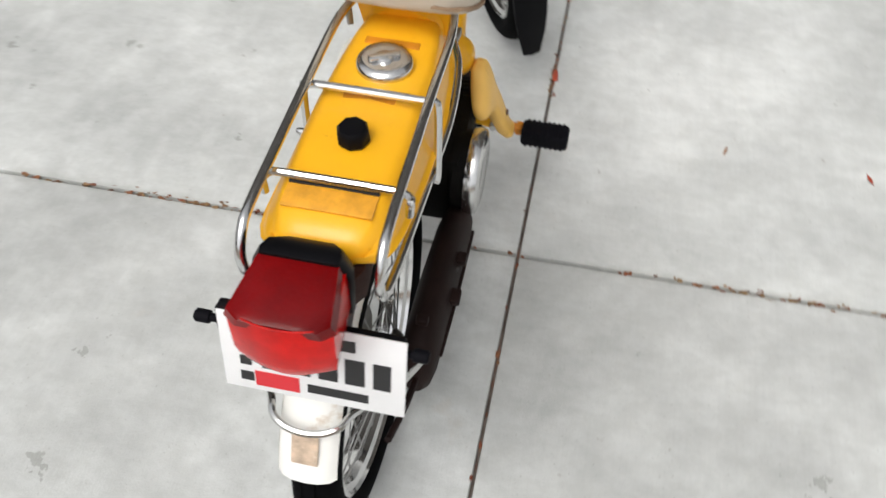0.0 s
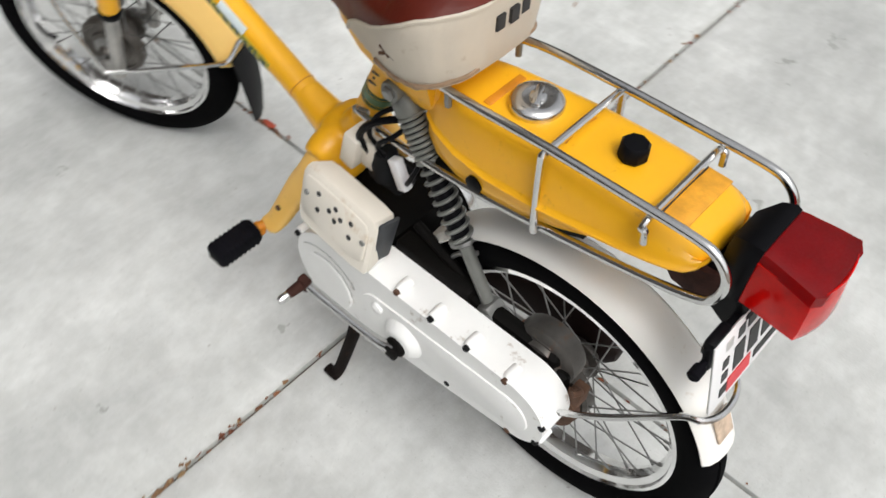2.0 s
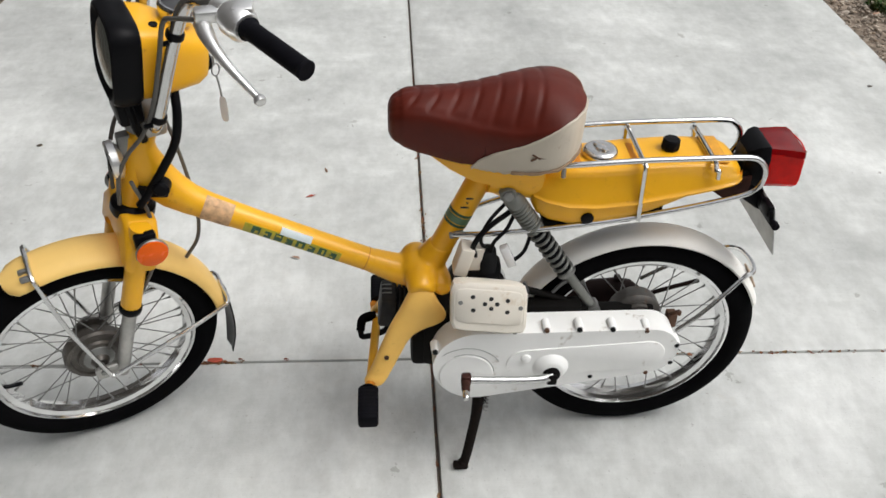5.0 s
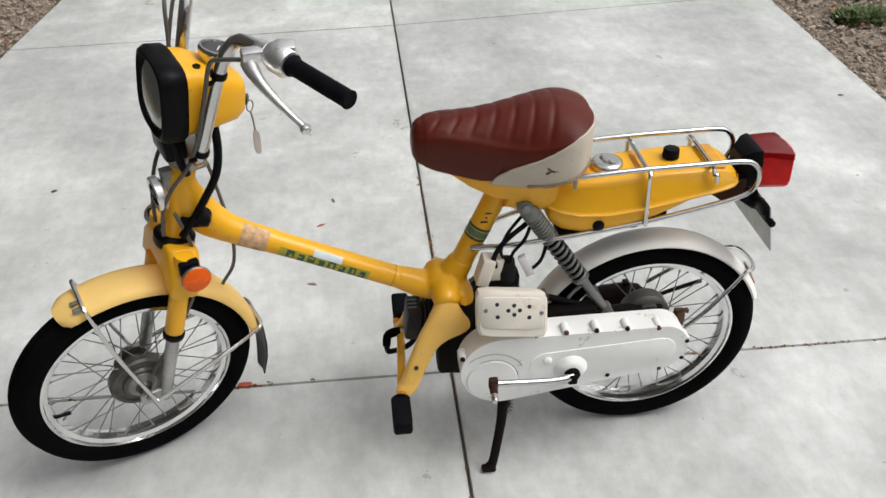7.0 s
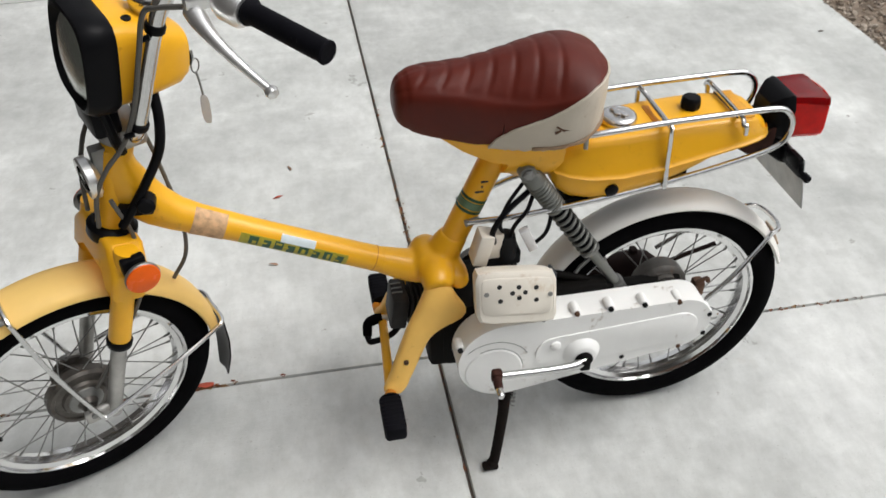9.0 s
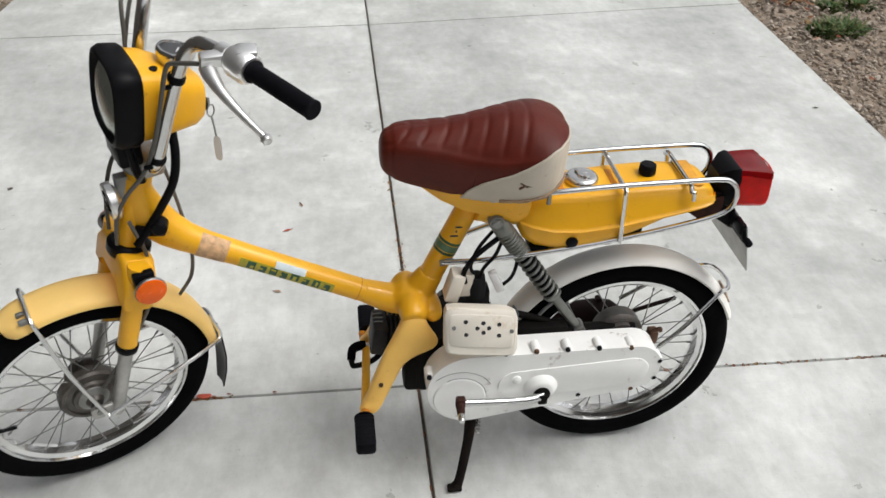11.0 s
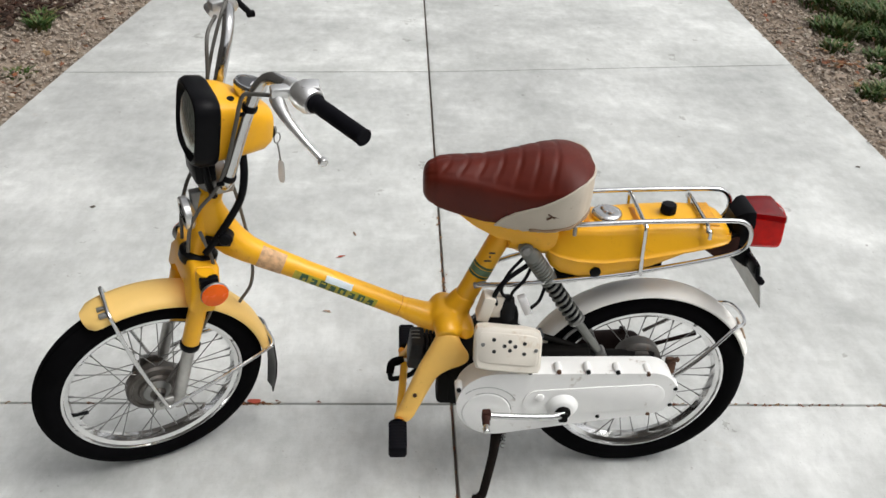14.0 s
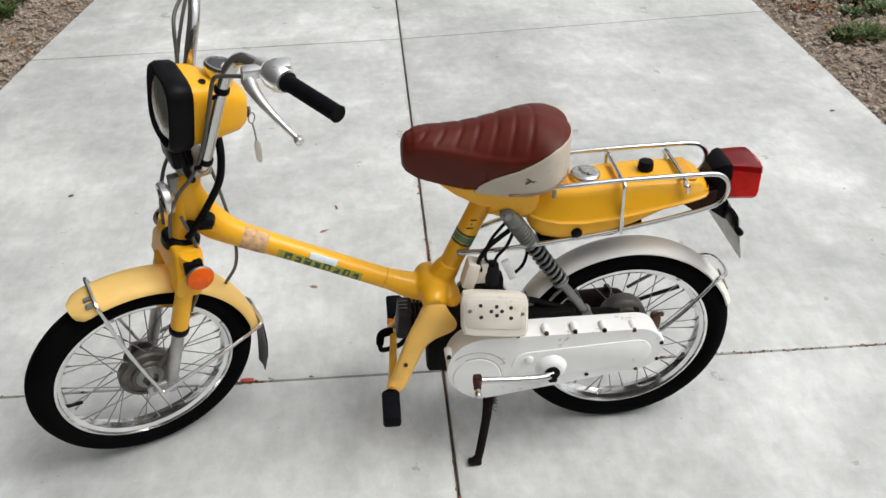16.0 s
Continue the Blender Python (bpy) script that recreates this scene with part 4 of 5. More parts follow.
# ---- tank, seat, rack and tail ----
def tank_build(b):
    """The upper shell, down to the seam flange that runs round it."""
    us = [0.232, 0.226, 0.205, 0.17, 0.12, 0.06, 0.0, -0.045, -0.080, -0.101, -0.114, -0.122, -0.126]
    top = [0.600, 0.620, 0.629, 0.632, 0.635, 0.641, 0.645, 0.646, 0.645, 0.642, 0.637, 0.630, 0.623]
    lip = [0.584, 0.581, 0.576, 0.571, 0.572, 0.581, 0.594, 0.603, 0.610, 0.614, 0.616, 0.618, 0.619]
    hw = [0.030, 0.042, 0.052, 0.059, 0.064, 0.066, 0.066, 0.065, 0.063, 0.060, 0.055, 0.047, 0.034]
    rings = []
    for u, t, l, h in zip(us, top, lip, hw):
        k = 0.83
        half = [(0, t + 0.0015), (h * 0.5 * k, t + 0.001), (h * 0.78 * k, t - 0.0005), (h * 0.92 * k, t - 0.004), (h * k, t - 0.011), (h * 0.92, (t + l) / 2), (h * 0.985, l + 0.007), (h * 1.01, l + 0.0035), (h * 1.075, l + 0.0012), (h * 1.075, l - 0.0012), (h * 1.0, l - 0.0022), (h * 0.80, l - 0.0035), (0, l - 0.004)]
        rings.append([V(u, y, w) for y, w in half] + [V(u, -y, w) for y, w in half[-2:0:-1]])
    loft(b, rings)


def tank_base(b):
    """The shallow lower shell under the flange, deepest in front."""
    rings = []
    for u, l, w, h in [(0.228, 0.581, 0.562, 0.038), (0.220, 0.579, 0.548, 0.047), (0.200, 0.575, 0.537, 0.056), (0.165, 0.570, 0.531, 0.062), (0.120, 0.571, 0.532, 0.064), (0.070, 0.579, 0.543, 0.064), (0.025, 0.588, 0.558, 0.063), (-0.010, 0.595, 0.574, 0.060), (-0.045, 0.602, 0.591, 0.056), (-0.075, 0.608, 0.602, 0.050)]:
        half = [(0, l), (h * 0.9, l), (h, l - 0.002), (h, l - 0.45 * (l - w)), (h * 0.97, w + 0.22 * (l - w)), (h * 0.88, w + 0.05 * (l - w)), (h * 0.70, w), (0, w)]
        rings.append([V(u, y, z) for y, z in half] + [V(u, -y, z) for y, z in half[-2:0:-1]])
    loft(b, rings)


tank = piece("fuel_tank", tank_build, YELLOW, label="glossy yellow fuel tank behind the seat", sharp=40)
piece("tank_base", tank_base, YELLOW, tank, "lower shell of the tank", sharp=50)
TT = 0.6445
filler = piece("filler_cap", lambda b: lathe(b, (0.112, -0.002, TT - 0.010), (0, 0, 1), [(0, 0.0285), (0.004, 0.0300), (0.009, 0.0300), (0.013, 0.0275), (0.0155, 0.021), (0.0145, 0.016), (0.0150, 0.0)], 36), CHROME, tank, "chrome filler cap")
piece("oil_cap", lambda b: (lathe(b, (-0.007, -0.002, TT + 0.001), (0, 0, 1), [(0, 0.0142), (0.003, 0.0148), (0.005, 0.0164), (0.017, 0.0157), (0.0205, 0.0132), (0.021, 0.0)], 8)), PLASTIC, tank, "black knobbed oil cap")
piece("cap_handle", lambda b: (block(b, (0.112, -0.002, TT + 0.0065), (0.010, 0.034, 0.005), 0.003, Matrix.Rotation(0.5, 3, "Z")), lathe(b, (0.112, -0.002, TT + 0.003), (0, 0, 1), [(0, 0.010), (0.004, 0.009), (0.0055, 0.006)], 16)), CHROME, filler)
piece("aged_label", lambda b: block(b, (-0.0830, 0, TT + 0.0012), (0.027, 0.086, 0.0028), 0.001), AGED, tank, "crackled rectangular label in a recess")
piece("label_slot", lambda b: block(b, (-0.0675, 0, TT + 0.0018), (0.0035, 0.086, 0.0026), 0.0008), INK, tank)
piece("recess", lambda b: block(b, (0.058, 0, TT - 0.0030), (0.013, 0.054, 0.003), 0.0008, Matrix.Rotation(-0.08, 3, "Y")), ORANGE, tank)
# front slot as a raised strip, its shade put into the deeper orange
piece("recess", lambda b: block(b, (0.153, 0, TT - 0.0105), (0.010, 0.060, 0.003), 0.0008, Matrix.Rotation(-0.06, 3, "Y")), ORANGE, tank)
piece("side_plug", lambda b: lathe(b, (0.1350, 0.0610, 0.5500), (0, 1, -0.1), [(0, 0.011), (0.005, 0.011), (0.007, 0.008)], 16), PLASTIC, tank, "round black rubber plug")
# thin black sheet: the shade below the tank put in as colour
piece("underside_shade", lambda b: slab_of(b, [(0.205, -0.050), (0.205, 0.050), (0.06, 0.050), (0.0, 0.042), (0.0, -0.042), (0.06, -0.050)], lambda a, c, d: (a, c, 0.527 + d + max(0.0, 0.28 * (0.11 - a))), -0.010, 0.003, 0.003), DARK, tank, "black sheet standing in for the shade under the tank")
pan = piece("seat_mount", lambda b: (loft(b, [[V(u, y * h, w0 if i in (0, 1) else w1) for i, y in enumerate((-0.8, 0.8, 1.0, -1.0))] for u, h, w0, w1 in [(0.405, 0.020, 0.650, 0.668), (0.37, 0.045, 0.632, 0.668), (0.33, 0.058, 0.615, 0.668), (0.27, 0.064, 0.600, 0.665), (0.215, 0.062, 0.603, 0.66)]]), lathe(b, (0.272, 0.008, 0.597), (0, 1, 0), [(0, 0.036), (0.014, 0.030), (0.022, 0.022)], 22), lathe(b, (0.272, -0.008, 0.597), (0, -1, 0), [(0, 0.036), (0.014, 0.030), (0.022, 0.022)], 22), tube(b, [(0.215, 0, 0.60), (0.24, 0, 0.608), (0.30, 0, 0.615)], [0.045, 0.05, 0.045], 16)), YELLOW, label="yellow seat support")

# seat: crown, crease and lower edge along its length
SU = [0.470, 0.466, 0.455, 0.43, 0.40, 0.36, 0.32, 0.28, 0.248, 0.218, 0.190, 0.172, 0.162, 0.157]
SCROWN = [0.728, 0.742, 0.752, 0.757, 0.758, 0.762, 0.770, 0.779, 0.784, 0.784, 0.777, 0.769, 0.762, 0.758]
SCREASE = [0.722, 0.732, 0.740, 0.742, 0.740, 0.734, 0.727, 0.726, 0.732, 0.743, 0.752, 0.756, 0.757, 0.757]
SCW = [0.012, 0.022, 0.031, 0.040, 0.044, 0.050, 0.061, 0.077, 0.090, 0.099, 0.093, 0.076, 0.053, 0.030]
SH = [0.024, 0.036, 0.044, 0.051, 0.055, 0.061, 0.072, 0.086, 0.097, 0.104, 0.098, 0.082, 0.060, 0.042]
SLOW = [0.694, 0.686, 0.677, 0.668, 0.660, 0.650, 0.643, 0.642, 0.645, 0.650, 0.658, 0.666, 0.674, 0.682]


def seat_at(u):
    w = max(0.0, min(0.018, u - SU[-1], SU[0] - u))
    at = [u - w, u - w / 2, u, u + w / 2, u + w]
    return [float(np.interp(at, SU[::-1], a[::-1]).dot([0.12, 0.23, 0.30, 0.23, 0.12])) for a in (SCROWN, SCREASE, SCW, SH, SLOW)]


def seat_point(u, p, pleats=True, grow=0.0):
    """A point of the seat's skin: p runs from 0 at the crown over 0.45 at the crease and 0.85 at the lower edge to 1; minus p is the other side."""
    t, c, vc, h, low = seat_at(u)
    q = abs(p)
    if q <= 0.45:
        k = q / 0.45
        y, z = vc * k, t - (t - c) * k ** 2.1
        if pleats:
            fade = max(0.0, min(1.0, (0.97 - k) / 0.06)) * (0.25 + 0.75 * min(1.0, k / 0.5))
            bend = 0.022 * k * k
            for g in np.arange(0.225, 0.45, 0.0325):
                z -= 0.0029 * fade * math.exp(-((u - bend - float(g)) / 0.0042) ** 2)
            z += 0.0022 * fade
    elif q <= 0.85:
        k = (q - 0.45) / 0.40
        a, m, e = (vc, c), (h * 1.07, c - 0.12 * (c - low)), (h * 0.79, low)
        y = a[0] * (1 - k) ** 2 + 2 * m[0] * k * (1 - k) + e[0] * k * k
        z = a[1] * (1 - k) ** 2 + 2 * m[1] * k * (1 - k) + e[1] * k * k
    else:
        k = (q - 0.85) / 0.15
        y, z = h * 0.79 * (1 - k), low - 0.002 * k
    return V(u, math.copysign(y + grow, p), z)


def skirt_from(u):
    """Where on the section the cream skirt begins."""
    t, c, vc, h, low = seat_at(u)
    w = float(np.interp(u, [0.157, 0.175, 0.190, 0.215, 0.261, 0.300, 0.325, 0.338], [0.757, 0.757, 0.753, 0.739, 0.707, 0.686, 0.666, 0.645]))
    for p in np.linspace(0.452, 0.86, 80):
        if seat_point(u, float(p), False).z <= w:
            return float(p)
    return 0.86


US = [0.470, 0.468, 0.465] + [float(x) for x in np.linspace(0.460, 0.166, 110)] + [0.162, 0.159, 0.157]


def cover_build(b):
    rings = []
    for u in US:
        p1 = skirt_from(u) + 0.02 if u < 0.318 else 1.0
        half = [float(x) for x in np.linspace(0, 0.45, 19)] + [float(x) for x in np.linspace(0.45, p1, 13)[1:]]
        rings.append([seat_point(u, -x) for x in half[::-1]] + [seat_point(u, x) for x in half[1:]])
    rows = loft(b, rings, False, False)
    b.faces.new(rows[0])
    b.faces.new(rows[-1])


def skirt_build(b):
    rings = []
    for u in [x for x in US if x < 0.338]:
        half = [float(x) for x in np.linspace(skirt_from(u), 1.0, 16)]
        rings.append([seat_point(u, x, False, 0.0018) for x in half] + [seat_point(u, -x, False, 0.0018) for x in half[-2::-1]])
    rows = loft(b, rings, False, False)
    b.faces.new(rows[-1])


seat = piece("seat", cover_build, MAROON, label="maroon pleated vinyl saddle with a cream skirt", sharp=30)
piece("skirt", skirt_build, SKIRT, seat, "cream vinyl skirt", sharp=60)
piece("piping", lambda b: tube(b, [seat_point(u, skirt_from(u), False, 0.0022) for u in np.linspace(0.336, 0.158, 40)] + [seat_point(u, -skirt_from(u), False, 0.0022) for u in np.linspace(0.158, 0.336, 40)], 0.0026, 6, smooth_line=False), SKIRT, seat)
piece("rear_letters", lambda b: [block(b, V(0.1555 + 5.0 * y * y, y, 0.729), (0.005, 0.012, 0.017), 0) for y in np.linspace(-0.044, 0.036, 5)], INK, seat, "dark lettering bars")
piece("skirt_tear", lambda b: [block(b, seat_point(0.240, 0.72, False, 0.0012) + V(d, 0, e), (l, 0.003, 0.0035), 0.001, Matrix.Rotation(r, 3, "Y")) for d, e, l, r in ((0, 0, 0.016, -0.6), (0.004, -0.005, 0.010, 0.5), (-0.009, -0.002, 0.014, -0.05))], RUST, seat, "small rusty tear")
def trim_build(b):
    """A frayed flange round the skirt's lower edge."""
    rim = [seat_point(u, 0.83, False, 0.001) for u in np.linspace(0.275, 0.160, 26)]
    rim += [V(q.x, -q.y, q.z) for q in rim[::-1]]
    rings = []
    for i, q in enumerate(rim):
        out = V(-0.35 if q.x < 0.21 else 0.0, math.copysign(1.0, q.y) * min(1.0, abs(q.y) / 0.05), 0).normalized()
        w = 0.0040 + 0.0008 * math.sin(i * 0.9) + 0.0005 * math.sin(i * 2.1)
        lift = 0.0006 * math.sin(i * 0.7)
        rings.append([q - out * 0.004 + V(0, 0, 0.003), q + out * w + V(0, 0, 0.0005 + lift), q + out * w + V(0, 0, -0.003 + lift), q - out * 0.004 - V(0, 0, 0.004)])
    loft(b, rings)


piece("skirt_trim", trim_build, FRAYED, seat, "frayed brown lower edge")

# luggage rack
R = 0.0050


def rail(b, s):
    y = 0.062 * s
    pts = [(0.205, 0.92, 0.648), (0.15, 1, 0.655), (0.06, 1, 0.661), (-0.04, 1, 0.6645), (-0.113, 1, 0.666), (-0.138, 1, 0.660), (-0.153, 1, 0.640), (-0.151, 1, 0.612), (-0.132, 1, 0.594), (-0.06, 1, 0.573), (0.06, 1, 0.547), (0.16, 1, 0.531), (0.27, 0.86, 0.512), (0.342, 0.60, 0.497), (0.360, 0.52, 0.494)]
    tube(b, [(u, y * (k if s > 0 else 1 - 1.35 * (1 - k)) - 0.002, w) for u, k, w in pts], R, 10)


rack = piece("luggage_rack", lambda b: rail(b, 1), CHROME, label="chrome tube luggage rack over the tank")
piece("rail", lambda b: rail(b, -1), CHROME, rack)
for u, low in ((0.053, 0.545), (-0.066, 0.630)):
    piece("crossbar", lambda b: tube(b, [(u + du, y - 0.002, w) for du, y, w in [(-0.006, -0.069, low), (-0.004, -0.070, low + 0.015), (0, -0.069, 0.646), (0, -0.062, 0.653), (0, -0.045, 0.6545), (0, 0.045, 0.6545), (0, 0.062, 0.653), (0, 0.069, 0.646), (-0.004, 0.070, low + 0.015), (-0.006, 0.069, low)]], 0.0042, 9, 4), CHROME, rack)
for s in (1, -1):
    piece("rack_foot", lambda b: block(b, (0.352, 0.033 * s - 0.002, 0.4945), (0.026, 0.008, 0.011), 0.002, Matrix.Rotation(0.2, 3, "Y")), STEEL, rack)
    piece("front_tab", lambda b: tube(b, [(0.185, 0.059 * s - 0.002, 0.652), (0.184, 0.058 * s - 0.002, 0.628)], 0.004, 8), STEEL, rack)

# tail lamp and plate
def lens_build(b):
    """Rear face upright and bowed, its lower corners rounded; the flanks widen from the housing to the rear."""
    levels = [(0.5885, 0.62, -0.2185, 0.012), (0.592, 0.80, -0.2225, 0.012), (0.600, 0.96, -0.2255, 0.012), (0.612, 1.0, -0.2265, 0.012), (0.648, 1.0, -0.2245, 0.010), (0.658, 0.985, -0.2225, 0.010)]
    rings = []
    for w, k, u1, bulge in levels:
        h = 0.0450 * k
        rear = [(u1 + 0.002 - bulge * (1 - (y / h) ** 2), y) for y in np.linspace(h, -h, 12)]
        rings.append([V(u, y, w) for u, y in [(-0.1650, -0.040 * k), (-0.1650, 0.040 * k)] + rear])
    loft(b, rings)


def lens_top(b):
    """The darker upper panel, sloping down to the rear edge."""
    rows = []
    for u, w, h in [(-0.1650, 0.6655, 0.0345), (-0.1720, 0.6660, 0.0355), (-0.2000, 0.6650, 0.0400), (-0.2215, 0.6630, 0.0432), (-0.2285, 0.6600, 0.0330)]:
        rows.append([V(u, y * h, w + (0.0012 if abs(y) > 0.95 else 0.0)) for y in (-1, -0.93, -0.5, 0, 0.5, 0.93, 1)] + [V(u, h * 1.10, w - 0.009), V(u, 0, 0.650), V(u, -h * 1.10, w - 0.009)])
    loft(b, rows)


lamp = piece("tail_lamp", lambda b: loft(b, [[V(u, y * k, 0.628 + (w - 0.628) * k) for y, w in ((-0.041, 0.600), (-0.043, 0.650), (-0.034, 0.669), (0.034, 0.669), (0.043, 0.650), (0.041, 0.600), (0.03, 0.588), (-0.03, 0.588))] for u, k in ((-0.1660, 1.0), (-0.1600, 1.03), (-0.1480, 0.94), (-0.1330, 0.58))]), PLASTIC, label="black tail lamp housing with a large red lens")
piece("lens", lens_build, RED, lamp, "bright red lens", sharp=25)
piece("lens_top", lens_top, REDDARK, lamp, "darker ribbed red upper lens", sharp=25)
piece("lens_rib", lambda b: tube(b, [(-0.2205 - 0.0105 * (1 - (y / 0.044) ** 2), y, 0.6600) for y in np.linspace(-0.0435, 0.0435, 12)], 0.0012, 5, smooth_line=False), RED, lamp)
bracket = piece("tail_bracket", lambda b: (slab_of(b, [(-0.0960, 0.592), (-0.1360, 0.620), (-0.1610, 0.628), (-0.1630, 0.600), (-0.1790, 0.578), (-0.1830, 0.540), (-0.1690, 0.545), (-0.1410, 0.572), (-0.0960, 0.578)][::-1], wv, -0.034, 0.034, 0.004), block(b, (-0.1735, 0.0, 0.5640), (0.009, 0.180, 0.030), 0.003, Matrix.Rotation(0.23, 3, "Y")), block(b, (-0.1700, 0.070, 0.5740), (0.012, 0.034, 0.022), 0.004)), PLASTIC, label="black bracket that holds lamp and plate")
for side in (1, -1):
    piece("rubber_bolt", lambda b: lathe(b, (-0.1741, 0.088 * side, 0.5600), (0, side, 0), [(0, 0.0042), (0.008, 0.0042), (0.009, 0.0066), (0.022, 0.0066), (0.024, 0.0045)], 10), GRIP, bracket)
piece("tail_frame", lambda b: loft(b, [[V(u, y * h, w0 + (w1 - w0) * k) for y, k in ((-1, 0), (1, 0), (1.05, 0.5), (1, 1), (-1, 1), (-1.05, 0.5))] for u, h, w0, w1 in [(-0.075, 0.030, 0.588, 0.602), (-0.100, 0.040, 0.574, 0.606), (-0.128, 0.042, 0.572, 0.612), (-0.146, 0.036, 0.580, 0.616)]]), BROWNED, bracket, "brown rusted end of the frame")
P0, PUP = V(-0.2000, -0.003, 0.4815), V(0.23, 0, 0.973).normalized()
PN = V(0, 1, 0).cross(PUP).normalized()
if PN.x > 0:
    PN = -PN
PTURN = Matrix((PUP.cross(V(0, 1, 0)), V(0, 1, 0), PUP)).transposed()
PC = P0 + PUP * 0.052
number_plate = piece("number_plate", lambda b: block(b, PC, (0.0016, 0.179, 0.102), 0.0006, PTURN), PLATE, label="white stamped number plate with bars and a red sticker")
piece("plate_back", lambda b: block(b, PC - PN * 0.0016, (0.0012, 0.177, 0.100), 0.0004, PTURN), PLATEBACK, number_plate)
for y, z, w, h, m in [(0.040, 0.034, 0.012, 0.014, INK), (0.020, 0.034, 0.016, 0.014, INK), (-0.002, 0.034, 0.016, 0.014, INK), (-0.03, 0.034, 0.024, 0.014, INK), (0.062, 0.034, 0.012, 0.012, PLATEBACK),
                      (0.040, 0.000, 0.020, 0.034, INK), (0.012, 0.000, 0.019, 0.034, INK), (-0.015, 0.000, 0.019, 0.034, INK), (-0.041, 0.0, 0.019, 0.034, INK), (-0.067, 0.0, 0.017, 0.034, INK),
                      (0.066, 0.010, 0.011, 0.012, INK), (0.066, -0.010, 0.011, 0.012, INK), (0.066, -0.032, 0.013, 0.012, INK), (0.036, -0.033, 0.044, 0.020, STICKER), (-0.024, -0.034, 0.060, 0.011, INK)]:
    piece("plate_mark", lambda b: block(b, PC + V(0, y, 0) + PUP * z + PN * 0.001, (0.0014, w, h), 0, PTURN), m, number_plate)

# ---- front end, turned with the bars ----
LEG0 = FRONT + V(-0.034, 0, -0.008)


def leg_point(h, y):
    return LEG0 + AXIS * h + V(0, y, 0)


fork = piece("fork_crown", lambda b: slab_of(b, [(-0.082, -0.085), (-0.048, -0.085), (-0.044, -0.044), (0.044, -0.044), (0.048, -0.085), (0.082, -0.085), (0.084, -0.035), (0.052, 0.002), (-0.052, 0.002), (-0.084, -0.035)], lambda a, c, d: V(0.903, 0, 0.548) + RAKE @ V(d, a, c), -0.030, 0.026, 0.011, 3), YELLOW, label="yellow fork crown", turned=STEER)
for s in (1, -1):
    leg = piece("fork_leg", lambda b: tube(b, [leg_point(0.150, 0.066 * s), leg_point(0.335, 0.066 * s)], 0.0175, 20), YELLOW, label="yellow fork leg", turned=STEER)
    piece("slider", lambda b: (tube(b, [leg_point(-0.012, 0.066 * s), leg_point(0.155, 0.066 * s)], 0.0125, 16), block(b, leg_point(-0.002, 0.066 * s) + V(0.020, 0, 0.004), (0.056, 0.012, 0.028), 0.005)), ALLOY, leg, "silver slider")
    piece("dust_boot", lambda b: lathe(b, leg_point(0.142, 0.066 * s), AXIS, [(0, 0.016), (0.004, 0.0195), (0.014, 0.0205), (0.018, 0.0185)], 18), PLASTIC, leg, "black dust boot")
    at = leg_point(0.305, 0.066 * s) + V(-0.012, 0.016 * s, 0)
    signal = piece("side_reflector", lambda b: lathe(b, at, (0.0, s, 0.02), [(0, 0.010), (0.010, 0.018), (0.016, 0.0255), (0.021, 0.0268), (0.023, 0.0255)], 26), STEEL, label="round amber reflector with a thin steel ring", turned=STEER)
    piece("amber_lens", lambda b: lathe(b, at + V(0, 0.021 * s, 0), (0.0, s, 0.02), [(0, 0.0262), (0.004, 0.0252), (0.007, 0.018), (0.008, 0.0)], 26), AMBER, signal)
    piece("mount", lambda b: block(b, at + V(0.004, 0.002 * s, 0.014), (0.036, 0.014, 0.030), 0.004), PLASTIC, signal)

front_fender = piece("front_fender", lambda b: fender(b, FRONT, 0.2475, 0.041, 65, 178, 0.016, tip=1.0), FADED, label="faded pale yellow front fender", turned=STEER)


def front_stay(b, a, h):
    r = 0.2550
    c = FRONT + V(math.cos(a) * r, 0, math.sin(a) * r)
    low = FRONT + V(-0.012, 0.080, -0.010)
    pts = [low, FRONT * 0.5 + c * 0.5 + V(0, 0.072, 0), c + V(0, 0.050, 0) - (c - FRONT) * 0.09, c + V(0, 0.038, 0), c + V(0, 0.0, 0.002)]
    pts += [V(q.x, -q.y, q.z) for q in pts[-2::-1]]
    tube(b, pts, 0.0042, 8)


piece("fender_stay", lambda b: front_stay(b, radians(77), 0), CHROME, front_fender, "chrome fender stay")
piece("fender_stay", lambda b: front_stay(b, radians(170), 0), CHROME, front_fender, "chrome fender stay")
piece("stay_clip", lambda b: [block(b, FRONT + V(math.cos(radians(74.5)) * 0.2515, y, math.sin(radians(74.5)) * 0.2515), (0.016, 0.008, 0.010), 0.002) for y in (0.032, 0.014)], STEEL, front_fender)
piece("mud_flap", lambda b: loft(b, [[FRONT + V(math.cos(radians(a)) * r0, y * k, math.sin(radians(a)) * r0) for r0, y in ((0.258 + d, -0.034), (0.262 + d, 0), (0.258 + d, 0.034), (0.255 + d, 0.034), (0.259 + d, 0), (0.255 + d, -0.034))] for a, k, d in ((172, 1.0, 0.0), (179, 0.98, 0.0), (187, 0.95, 0.004), (197, 0.82, 0.012), (209, 0.52, 0.028))]), PLASTIC, front_fender, "black rubber mud flap")

# head lamp
HC = V(0.868, 0, 0.832)
TILT = Matrix.Rotation(radians(-8), 3, "Y")


